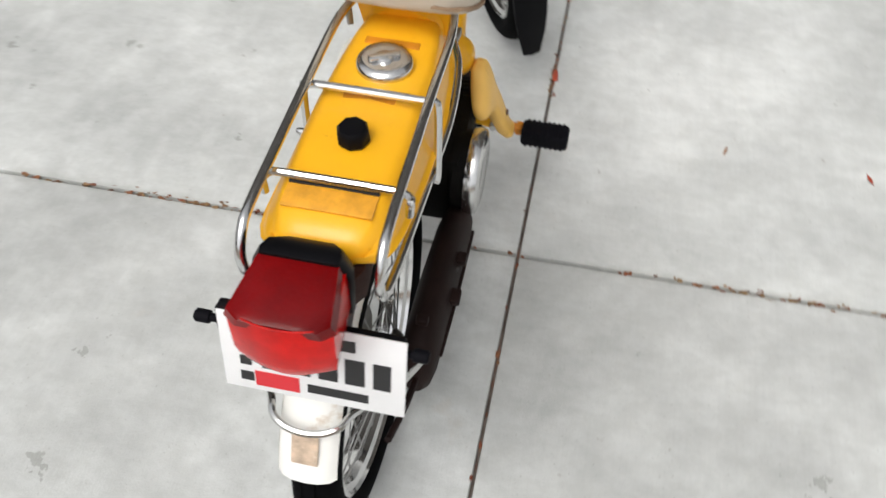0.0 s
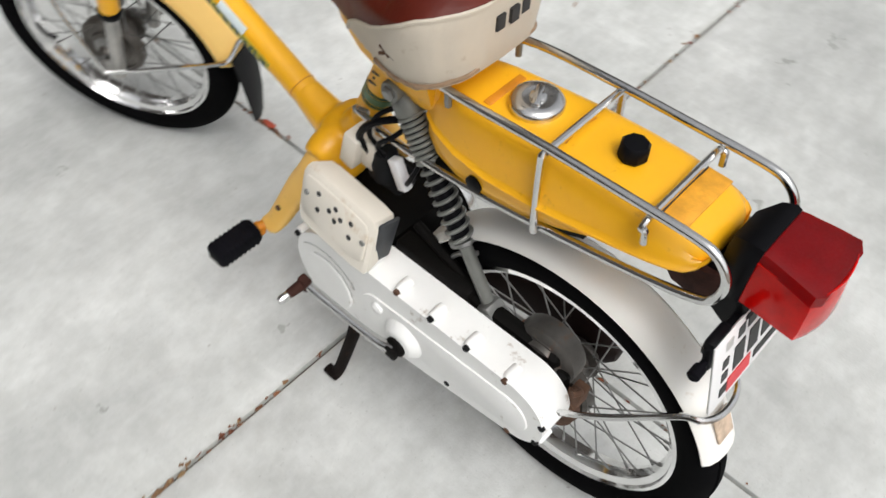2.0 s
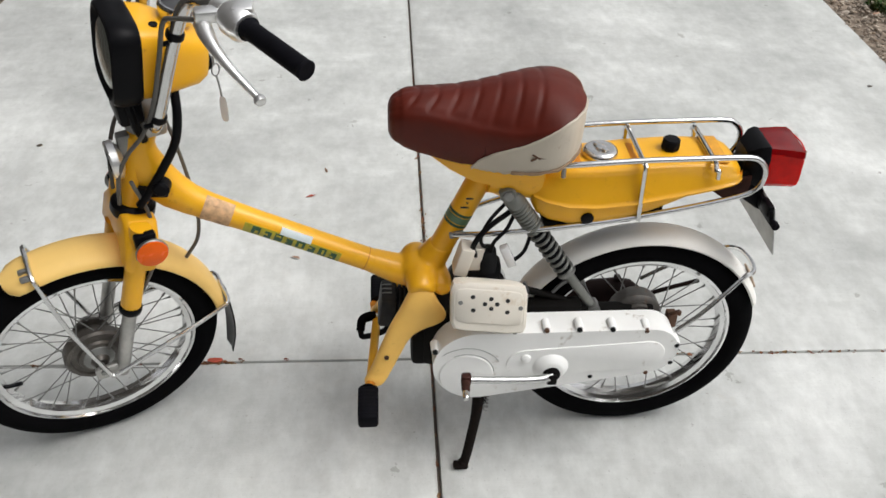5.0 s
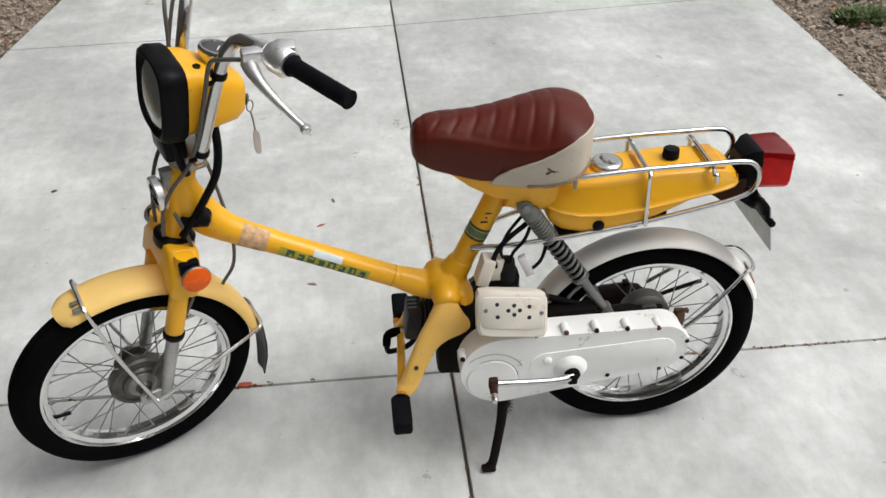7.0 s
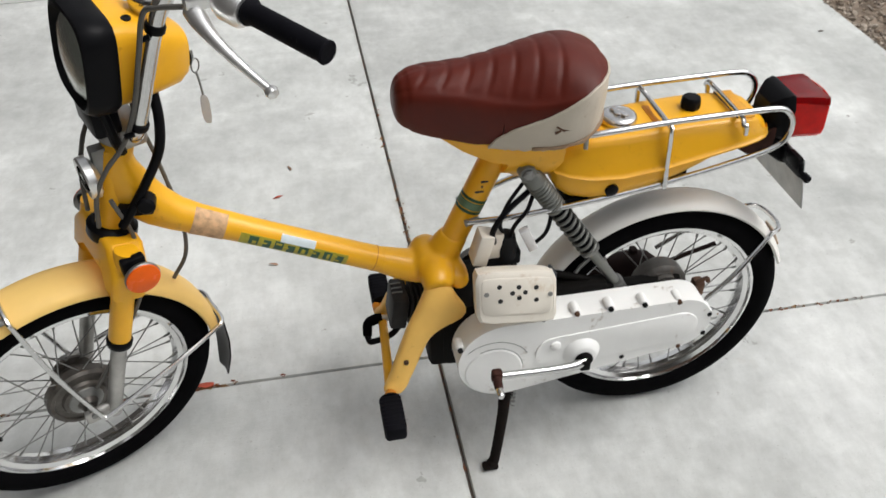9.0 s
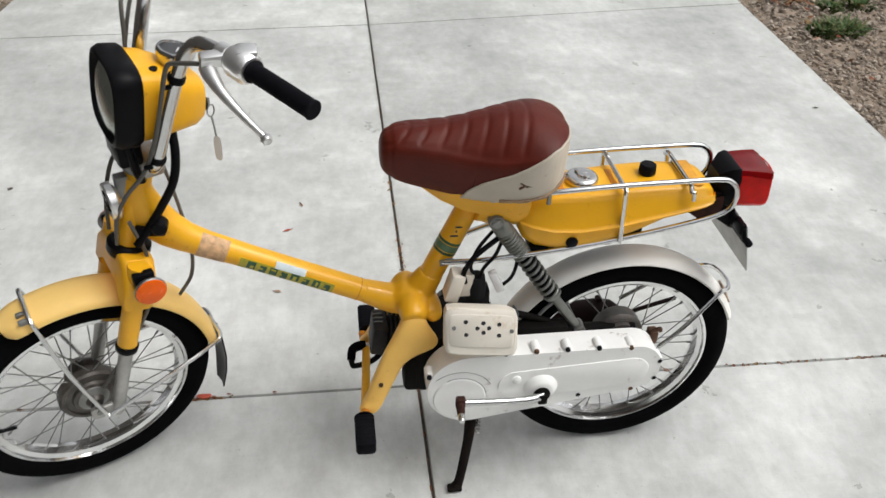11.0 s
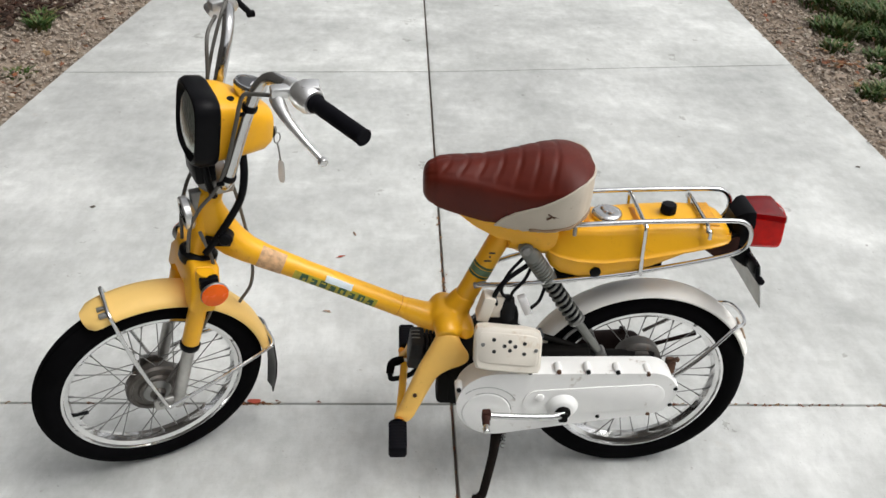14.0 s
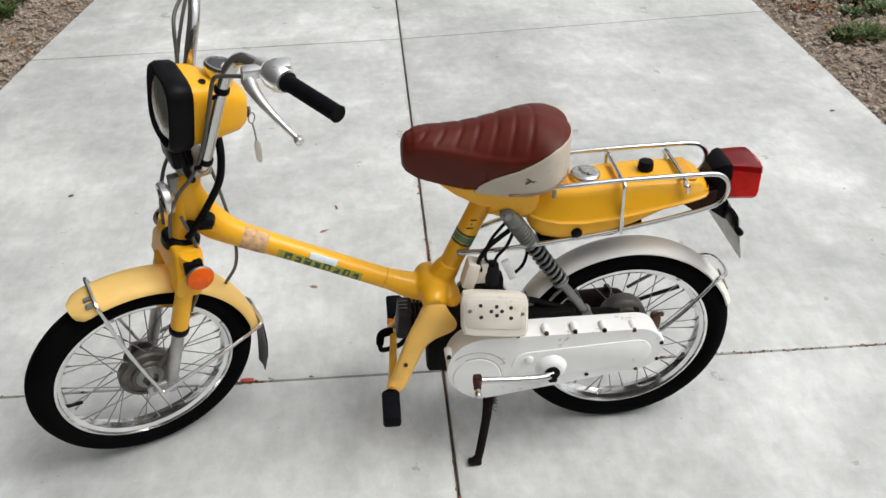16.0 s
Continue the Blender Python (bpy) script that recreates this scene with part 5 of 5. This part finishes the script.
def squircle(u, hw, hh, cz=0.0, p=4.0, n=36):
    out = []
    for k in range(n):
        a = math.tau * k / n
        ca, sa = math.cos(a), math.sin(a)
        r = (abs(ca) ** p + abs(sa) ** p) ** (-1 / p)
        out.append(HC + TILT @ V(u, hw * r * ca, cz + hh * r * sa))
    return out


head_lamp = piece("head_lamp", lambda b: loft(b, [squircle(-0.012, 0.060, 0.060, 0, 5), squircle(-0.040, 0.058, 0.058, -0.001, 5), squircle(-0.080, 0.050, 0.050, -0.006, 4), squircle(-0.110, 0.040, 0.042, -0.012, 3.5), squircle(-0.124, 0.030, 0.033, -0.014, 3)]), YELLOW, label="square yellow head lamp shell with a black bezel", turned=STEER)
piece("bezel", lambda b: loft(b, [squircle(-0.018, 0.062, 0.062, 0, 5), squircle(-0.012, 0.0655, 0.0660, 0, 5), squircle(0.014, 0.0660, 0.0670, 0, 5), squircle(0.024, 0.0635, 0.0645, 0, 4), squircle(0.0255, 0.0605, 0.0615, 0, 3.4), squircle(0.014, 0.0585, 0.0595, 0, 2.8)]), PLASTIC, head_lamp, "glossy black bezel")
piece("lens", lambda b: loft(b, [squircle(0.010, 0.0595, 0.0605, 0, 2.8), squircle(0.017, 0.057, 0.058, 0, 2.4), squircle(0.024, 0.043, 0.044, 0, 2.1), squircle(0.028, 0.018, 0.018, 0, 2)]), GLASSY, head_lamp, "fluted glass lens")
for s in (-1,):
    piece("side_screw", lambda b: lathe(b, HC + TILT @ V(-0.034, 0.0575 * s, 0.030), (0, s, 0.35), [(0, 0.007), (0.004, 0.007), (0.0055, 0.004)], 14), STEEL, head_lamp)
piece("top_screw", lambda b: lathe(b, HC + TILT @ V(-0.042, 0.030, 0.056), (0, 0.1, 1), [(0, 0.0065), (0.002, 0.0065), (0.0025, 0.004), (0.001, 0.003)], 14), GREYBLACK, head_lamp)
speedo = piece("speedometer", lambda b: lathe(b, (0.776, 0, 0.876), (-0.28, 0, 1), [(-0.012, 0.023), (0.0, 0.028), (0.010, 0.0300), (0.015, 0.028), (0.015, 0.0245), (0.012, 0.0235)], 32), CHROME, label="chrome-ringed speedometer", turned=STEER)
piece("dial", lambda b: lathe(b, V(0.776, 0, 0.876) + V(-0.28, 0, 1).normalized() * 0.012, (-0.28, 0, 1), [(0, 0.0240), (0.0015, 0.0235)], 28), DIAL, speedo)
piece("needle", lambda b: block(b, V(0.773, 0.006, 0.8895), (0.018, 0.0016, 0.0012), 0, Matrix.Rotation(0.9, 3, "Z")), PLATE, speedo)
ignition = piece("ignition_switch", lambda b: lathe(b, (0.757, 0, 0.786), (-1, 0, -0.12), [(0, 0.016), (0.008, 0.0165), (0.014, 0.014), (0.019, 0.012)], 18), PLASTIC, label="black ignition switch with a key", turned=STEER)
key = piece("key", lambda b: block(b, (0.738, 0, 0.783), (0.014, 0.003, 0.018), 0.002), STEEL, ignition)
piece("key_ring", lambda b: tube(b, [V(0.731 + 0.007 * math.cos(k), 0.003 * math.cos(k), 0.766 + 0.011 * math.sin(k)) for k in np.linspace(0, math.tau, 20)], 0.0012, 6, smooth_line=False), STEEL, ignition)
piece("key_chain", lambda b: tube(b, [(0.731, 0.0, 0.755), (0.729, 0.001, 0.738), (0.727, 0, 0.715)], 0.0017, 6), STEEL, ignition)
TAG = [(0, 0.716), (0.007, 0.712), (0.010, 0.702), (0.010, 0.674), (0.006, 0.664), (-0.006, 0.664), (-0.010, 0.674), (-0.010, 0.702), (-0.007, 0.712)]
piece("key_tag", lambda b: loft(b, [[V(0.726 + 0.5 * y, d - 0.4 * y, w) for y, w in TAG] for d in (-0.001, 0.001)]), PLATE, ignition, "pale grey key tag")


# handlebar
def bar_side(s):
    return [(0.846, 0.030 * s, 0.712), (0.846, 0.052 * s, 0.728), (0.838, 0.062 * s, 0.760), (0.818, 0.071 * s, 0.830), (0.797, 0.080 * s, 0.898), (0.784, 0.090 * s, 0.932), (0.772, 0.112 * s, 0.955), (0.760, 0.150 * s, 0.961), (0.744, 0.200 * s, 0.9605), (0.716, 0.300 * s, 0.9585)]


bars = piece("handlebar", lambda b: tube(b, bar_side(1)[::-1] + [(0.846, 0.0, 0.708)] + bar_side(-1), 0.0106, 14), CHROME, label="tall chrome handlebar with black grips", turned=STEER)
piece("bar_clamp", lambda b: (block(b, (0.846, 0, 0.708), (0.040, 0.070, 0.034), 0.008), lathe(b, AXIS_AT + AXIS * 0.150, AXIS, [(0, 0.022), (0.02, 0.021)], 16)), ALLOY, bars)
BARS = curve_through([V(*p) for p in bar_side(1)], 8)
for h in (0.742, 0.886):
    k = min(range(len(BARS) - 1), key=lambda i: abs(BARS[i].z - h))
    way = (BARS[k + 1] - BARS[k]).normalized()
    piece("cable_tie", lambda b: (lathe(b, BARS[k], way, [(0, 0.0125), (0.002, 0.0135), (0.009, 0.0135), (0.011, 0.0125)], 16), tube(b, [BARS[k] + V(0.010, 0.010, 0), BARS[k] + V(0.022, 0.006, -0.003)], 0.0040, 8)), PLASTIC, bars, "black cable tie")
for s in (1, -1):
    g0, g1 = V(0.7375, 0.217 * s, 0.960), V(0.706, 0.326 * s, 0.957)
    gd = (g1 - g0).normalized()
    grip = piece("grip", lambda b: lathe(b, g0, gd, [(0, 0.0150), (0.004, 0.0165), (0.010, 0.0132)] + [(0.012 + 0.0041 * i, 0.0131 + 0.0003 * (i % 2)) for i in range(26)] + [(0.118, 0.0142), (0.120, 0.012)], 18), GRIP, bars, "black ribbed rubber grip")
    pod = piece("switch_pod", lambda b: (lathe(b, g0 - gd * 0.044, gd, [(0, 0.013), (0.004, 0.020), (0.014, 0.0235), (0.036, 0.0235), (0.044, 0.019)], 20), block(b, g0 - gd * 0.022 + V(-0.008, 0, 0.014), (0.030, 0.030, 0.020), 0.005, Matrix.Rotation(-0.35 * s, 3, "Z"))), POLISHED, bars, "polished alloy switch pod")
    if s < 0:
        piece("switch_button", lambda b: block(b, g0 - gd * 0.020 + V(-0.012, 0, 0.026), (0.012, 0.016, 0.008), 0.002), STICKER, pod, "red button")
    piece("lever_perch", lambda b: (lathe(b, g0 - gd * 0.066, gd, [(0, 0.0145), (0.018, 0.0145)], 16), block(b, g0 - gd * 0.055 + V(0.020, 0.004 * s, 0.0), (0.036, 0.022, 0.018), 0.004, Matrix.Rotation(-0.2 * s, 3, "Z"))), POLISHED, bars)
    l0 = g0 - gd * 0.056 + V(0.028, 0.002 * s, -0.014)
    lever = [l0, l0 + V(0.002, 0.020 * s, -0.001), l0 + V(0.000, 0.050 * s, -0.010), l0 + V(-0.012, 0.085 * s, -0.028), l0 + V(-0.030, 0.118 * s, -0.050)]
    piece("lever", lambda b: (tube(b, lever, [0.0120, 0.0115, 0.0080, 0.0058, 0.0046], 12), lathe(b, lever[-1] - V(0, 0.008 * s, -0.001), (0, s, -0.25), [(0, 0.003), (0.003, 0.0068), (0.008, 0.0085), (0.013, 0.0068), (0.016, 0.002)], 14)), POLISHED, bars, "polished brake lever with a ball end")
    base = l0 + V(0.004, -0.014 * s, 0)
    piece("brake_cable", lambda b: tube(b, [base, base + V(0.022, -0.030 * s, -0.010), V(0.818, 0.100 * s, 0.922), V(0.828, 0.082 * s, 0.860), V(0.846, 0.070 * s, 0.780), V(0.868, 0.056 * s, 0.720), V(0.896, 0.044 * s, 0.680), V(0.916, 0.030 * s, 0.630), V(0.924, 0.022 * s, 0.570)], 0.0036, 8), CABLE, bars)
piece("throttle_cable", lambda b: tube(b, [(0.748, -0.175, 0.975), (0.775, -0.135, 0.965), (0.812, -0.100, 0.90), (0.835, -0.085, 0.82), (0.85, -0.06, 0.74)], 0.0034, 8), CABLE, bars)
piece("mirror_stub", lambda b: (tube(b, [(0.745, -0.165, 0.975), (0.735, -0.160, 0.960), (0.722, -0.158, 0.945)], 0.006, 8), block(b, (0.718, -0.157, 0.94), (0.016, 0.012, 0.012), 0.003)), PLASTIC, bars)
piece("wire_loom", lambda b: tube(b, [(0.806, 0.030, 0.770), (0.812, 0.050, 0.735), (0.824, 0.056, 0.690), (0.850, 0.050, 0.640), (0.874, 0.043, 0.600), (0.896, 0.040, 0.570)], 0.0072, 10), PLASTIC, label="thick black wire loom", turned=STEER)
horn = piece("horn", lambda b: lathe(b, (0.900, 0.004, 0.648), (1, 0, -0.05), [(0, 0.014), (0.004, 0.026), (0.008, 0.032), (0.019, 0.0325), (0.022, 0.030), (0.020, 0.027), (0.018, 0.024), (0.020, 0.016), (0.022, 0.008), (0.022, 0.0)], 28), POLISHED, label="round silver horn with a slotted face", turned=STEER)
for k in range(5):
    piece("slot", lambda b: block(b, (0.9205, 0.004 - 0.014 + 0.007 * k, 0.648), (0.004, 0.0026, 0.036 - 0.005 * abs(k - 2)), 0.0008), DARK, horn)
piece("horn_bracket", lambda b: block(b, (0.890, 0, 0.665), (0.026, 0.018, 0.05), 0.003), STEEL, horn)
piece("lamp_bracket", lambda b: (block(b, (0.876, 0, 0.746), (0.040, 0.070, 0.050), 0.008), tube(b, [(0.878, 0.036, 0.765), (0.873, 0.038, 0.72), (0.865, 0.03, 0.69)], 0.007, 8), tube(b, [(0.878, -0.036, 0.765), (0.873, -0.038, 0.72), (0.865, -0.03, 0.69)], 0.007, 8)), PLASTIC, turned=STEER)
piece("cable_clamp", lambda b: (lathe(b, (0.838, 0.022, 0.600), (0, 1, 0), [(0, 0.014), (0.020, 0.014), (0.024, 0.010)], 16), block(b, (0.855, 0.026, 0.588), (0.05, 0.022, 0.016), 0.004)), PLASTIC, label="black cable clamp on the frame head")
piece("speedometer_cable", lambda b: tube(b, [(0.830, -0.02, 0.83), (0.836, -0.035, 0.72), (0.822, -0.045, 0.62), (0.808, -0.04, 0.52), (0.812, -0.035, 0.45), (0.84, -0.035, 0.40)], 0.0034, 8), CABLE, label="grey control cable")
piece("front_brake_cable", lambda b: tube(b, [(0.90, 0.035, 0.62), (0.885, 0.045, 0.54), (0.90, 0.06, 0.45), (0.97, 0.055, 0.33), (1.01, 0.050, 0.27)], 0.0034, 8), CABLE, label="grey brake cable", turned=STEER)
pedal = piece("brake_pedal", lambda b: (tube(b, [(0.455, -0.058, 0.225), (0.480, -0.040, 0.200), (0.520, -0.036, 0.188), (0.527, -0.044, 0.190), (0.528, -0.058, 0.198)], 0.0058, 10)), PLASTIC, label="black foot brake pedal with a square rubber")
piece("pedal_rubber", lambda b: tube(b, [(0.528, -0.048, 0.194), (0.524, -0.068, 0.204), (0.510, -0.076, 0.206), (0.497, -0.078, 0.206)], [0.0085, 0.0095, 0.0100, 0.0095], 12), RUBBER, pedal)
piece("pedal_pin", lambda b: tube(b, [(0.500, -0.078, 0.206), (0.478, -0.078, 0.204)], 0.0065, 10), POLISHED, pedal, "bare metal pin")

# ---- beside the driveway ----
rng = random.Random(7)


def stones(name, count, area, smin, smax, mat, label, category, z=-0.03, flat=0.6):
    """Loose stones, each a small many-sided lump, in one mesh."""
    gold = (1 + 5 ** 0.5) / 2
    ico = [V(*p).normalized() for p in ((-1, gold, 0), (1, gold, 0), (-1, -gold, 0), (1, -gold, 0), (0, -1, gold), (0, 1, gold), (0, -1, -gold), (0, 1, -gold), (gold, 0, -1), (gold, 0, 1), (-gold, 0, -1), (-gold, 0, 1))]
    tri = ((0, 11, 5), (0, 5, 1), (0, 1, 7), (0, 7, 10), (0, 10, 11), (1, 5, 9), (5, 11, 4), (11, 10, 2), (10, 7, 6), (7, 1, 8), (3, 9, 4), (3, 4, 2), (3, 2, 6), (3, 6, 8), (3, 8, 9), (4, 9, 5), (2, 4, 11), (6, 2, 10), (8, 6, 7), (9, 8, 1))
    verts, faces = [], []
    for _ in range(count):
        x, y = area()
        s = smin + (smax - smin) * rng.random() ** 2.2
        turn = Euler((rng.uniform(-0.4, 0.4), rng.uniform(-0.4, 0.4), rng.uniform(0, 6.3))).to_matrix()
        sx, sy, sz = s * rng.uniform(0.8, 1.4), s * rng.uniform(0.7, 1.1), s * flat * rng.uniform(0.7, 1.2)
        at = V(x, y, z + sz * 0.4 + rng.uniform(0, 0.012))
        k = len(verts)
        for p in ico:
            j = rng.uniform(0.82, 1.12)
            verts.append(at + turn @ V(p.x * sx * j, p.y * sy * j, p.z * sz * j))
        faces += [(k + a, k + b, k + c) for a, b, c in tri]
    me = bpy.data.meshes.new(name)
    me.from_pydata(verts, [], faces)
    me.materials.append(mat)
    return tagged(new(name, me), label, category, kind="stuff")


def band(x_of, width, y0, y1):
    def pick():
        y = rng.uniform(y0, y1)
        return x_of(y) + width[0] + (width[1] - width[0]) * rng.random(), y
    return pick


stones("gravel", 9500, band(lambda y: EDGE_R, (0.004, 0.80), 0.7, 4.4), 0.004, 0.014, GRAVEL, "mixed tan and grey gravel along the driveway edge", "gravel")
stones("gravel", 7500, band(edge_left, (-0.62, -0.004), 0.8, 4.6), 0.004, 0.013, GRAVEL, "mixed tan and grey gravel along the driveway edge", "gravel")
stones("mulch", 3000, band(lambda y: edge_left(y) - (0.50 if y < 2.7 else 0.34), (-0.42, 0.0), 0.8, 5.2), 0.008, 0.026, BARK, "dark brown bark mulch behind the gravel", "mulch", z=-0.014, flat=0.35)
stones("mulch", 3200, band(lambda y: EDGE_R + max(0.45, 1.05 - 0.35 * (y - 1.6)), (0.0, 1.2), 1.0, 5.0), 0.010, 0.032, BARK, "dark brown bark mulch behind the gravel", "mulch", z=-0.022, flat=0.35)
stones("gravel", 3600, band(lambda y: EDGE_R, (0.004, 0.80), -4.2, 0.7), 0.010, 0.026, GRAVEL, "mixed tan and grey gravel along the driveway edge", "gravel")
stones("gravel", 2600, band(lambda y: EDGE_R, (0.004, 0.80), 4.4, 8.5), 0.010, 0.026, GRAVEL, "mixed tan and grey gravel along the driveway edge", "gravel")
stones("gravel", 1800, band(edge_left, (-0.30, -0.004), -4.2, 0.8), 0.010, 0.024, GRAVEL, "mixed tan and grey gravel along the driveway edge", "gravel")
stones("gravel", 1500, band(edge_left, (-0.30, -0.004), 4.6, 8.5), 0.010, 0.024, GRAVEL, "mixed tan and grey gravel along the driveway edge", "gravel")
stones("mulch", 1900, band(edge_left, (-0.62, -0.20), -4.2, 0.8), 0.014, 0.036, BARK, "dark brown bark mulch behind the gravel", "mulch", z=-0.014, flat=0.35)
stones("spilled_gravel", 45, band(lambda y: EDGE_R, (-0.018, 0.004), 0.8, 3.6), 0.003, 0.008, GRAVEL, "small stones spilled onto the slab edge", "gravel", z=0.0)
stones("spilled_gravel", 60, band(edge_left, (-0.002, 0.025), 0.9, 3.6), 0.003, 0.008, GRAVEL, "small stones spilled onto the slab edge", "gravel", z=0.0)


def leaves(name, spots, smin, smax, mat, label, category, kind="stuff", z=-0.01):
    """Dry fallen leaves, curled, lobed and lying at all angles."""
    verts, faces = [], []
    for x, y in spots:
        s = rng.uniform(smin, smax)
        turn = Euler((rng.uniform(-0.5, 0.5), rng.uniform(-0.5, 0.5), rng.uniform(0, 6.3))).to_matrix()
        at = V(x, y, z + rng.uniform(0.002, 0.014))
        k = len(verts)
        n = 10
        verts.append(at + turn @ V(0, 0, 0.12 * s))
        for i in range(n):
            a = math.tau * i / n
            r = s * (1.0 if i % 2 == 0 else 0.55) * rng.uniform(0.8, 1.15)
            verts.append(at + turn @ V(math.cos(a) * r, math.sin(a) * r * 0.8, rng.uniform(-0.1, 0.3) * s))
        faces += [(k, k + 1 + i, k + 1 + (i + 1) % n) for i in range(n)]
    me = bpy.data.meshes.new(name)
    me.from_pydata(verts, [], faces)
    me.materials.append(mat)
    return tagged(new(name, me), label, category, kind=kind)


pick_r = band(lambda y: EDGE_R, (0.02, 0.9), 0.8, 4.2)
pick_l = band(edge_left, (-0.8, -0.02), 1.1, 4.4)
leaves("leaf_litter", [pick_r() for _ in range(80)] + [(rng.gauss(2.02, 0.06), rng.gauss(2.37, 0.03)) for _ in range(45)], 0.010, 0.026, LITTER, "scattered dry red and brown leaves on the gravel", "leaf litter")
leaves("leaf_litter", [pick_l() for _ in range(60)] + [(edge_left(y) - rng.uniform(0.02, 0.2), y) for y in [rng.uniform(1.2, 2.6) for _ in range(16)]], 0.010, 0.028, LITTER, "scattered dry red and brown leaves on the gravel", "leaf litter")


def tuft(name, at, radius, count, height, label):
    """A clump of weeds: many bent, tapering blades."""
    verts, faces = [], []
    for _ in range(count):
        a, r = rng.uniform(0, math.tau), radius * rng.random() ** 0.6
        root = V(at[0] + r * math.cos(a), at[1] + r * math.sin(a), -0.03)
        h = height * rng.uniform(0.5, 1.2)
        lean = V(math.cos(a + rng.uniform(-1, 1)), math.sin(a + rng.uniform(-1, 1)), 0) * h * rng.uniform(0.2, 1.0)
        wide = V(-lean.y, lean.x, 0).normalized() * rng.uniform(0.003, 0.009)
        k = len(verts)
        for i, t in enumerate((0, 0.35, 0.7, 1.0)):
            q = root + lean * t * t + V(0, 0, h * (t - 0.35 * t * t))
            f = (0.7, 1.0, 0.7, 0.05)[i]
            verts += [q - wide * f, q + wide * f + V(0, 0, 0.001)]
        for i in range(3):
            faces.append((k + 2 * i, k + 2 * i + 1, k + 2 * i + 3, k + 2 * i + 2))
    me = bpy.data.meshes.new(name)
    me.from_pydata(verts, [], faces)
    me.materials.append(BLADES)
    return tagged(new(name, me), label, "weeds", group="weeds in the gravel", kind="stuff")


for x, y, r, c, h in TUFTS:
    tuft("weed_clump", (x, y), r, c, h, "low green weeds growing in the gravel")


# ---- small things lying on the slabs ----
def scrap(at, size, turn, mat, label):
    """A curled fragment of a dry leaf."""
    bm = bmesh.new()
    n = 8
    top = [bm.verts.new((math.cos(math.tau * i / n) * size[0] * rng.uniform(0.7, 1.1), math.sin(math.tau * i / n) * size[1] * rng.uniform(0.7, 1.1), rng.uniform(0.001, 0.006))) for i in range(n)]
    low = [bm.verts.new(v.co - V(0, 0, 0.0008)) for v in top]
    bm.faces.new(top)
    bm.faces.new(low[::-1])
    for i in range(n):
        bm.faces.new((low[i], low[(i + 1) % n], top[(i + 1) % n], top[i]))
    ob = tagged(link_mesh("leaf_fragment", bm, mat), label, "leaf", group="leaf fragments on the concrete")
    ob.matrix_world = pose(at[0], at[1], 0.0008, 0, 0, turn)
    return ob


LEAFRED = material("dry_red_leaf", (0.42, 0.07, 0.035), 0.7, vary=0.3, scale=60)
LEAFTAN = material("dry_pale_leaf", (0.34, 0.20, 0.13), 0.7, vary=0.3, scale=60)
LEAFDARK = material("dark_twig", (0.09, 0.07, 0.055), 0.8, vary=0.3, scale=60)
for x, y, a, b, turn, m in SCRAPS:
    scrap((x, y), (a, b), turn, {"r": LEAFRED, "t": LEAFTAN, "d": LEAFDARK}[m], {"r": "dry red leaf fragment on the concrete", "t": "pale dry leaf fragment on the concrete", "d": "dark bit of twig on the concrete"}[m])

# debris caught in the joints
verts, faces = [], []
for _ in range(300):
    if rng.random() < 0.55:
        x, y = rng.gauss(0, 0.004), rng.choice([rng.uniform(-1.3, 1.2), rng.gauss(-0.67, 0.15), rng.gauss(0.42, 0.12)])
    else:
        x, y = rng.choice([rng.uniform(-1.4, 1.0), rng.gauss(-0.49, 0.03), rng.gauss(0.95, 0.25)]), rng.gauss(0, 0.003)
    s = rng.uniform(0.003, 0.010)
    a = rng.uniform(0, 6.3)
    k = len(verts)
    for i in range(5):
        r = s * rng.uniform(0.5, 1.2)
        verts.append((x + r * math.cos(a + i * 1.256) * (0.5 if abs(x) < 0.02 else 1.0), y + r * math.sin(a + i * 1.256) * (1.0 if abs(x) < 0.02 else 0.5), -0.004 + rng.uniform(0, 0.007)))
    faces.append((k, k + 1, k + 2, k + 3, k + 4))
me = bpy.data.meshes.new("joint_debris")
me.from_pydata(verts, [], faces)
me.materials.append(LITTER)
tagged(new("joint_debris", me), "red-brown leaf crumbs caught in the slab joints", "debris", kind="stuff")
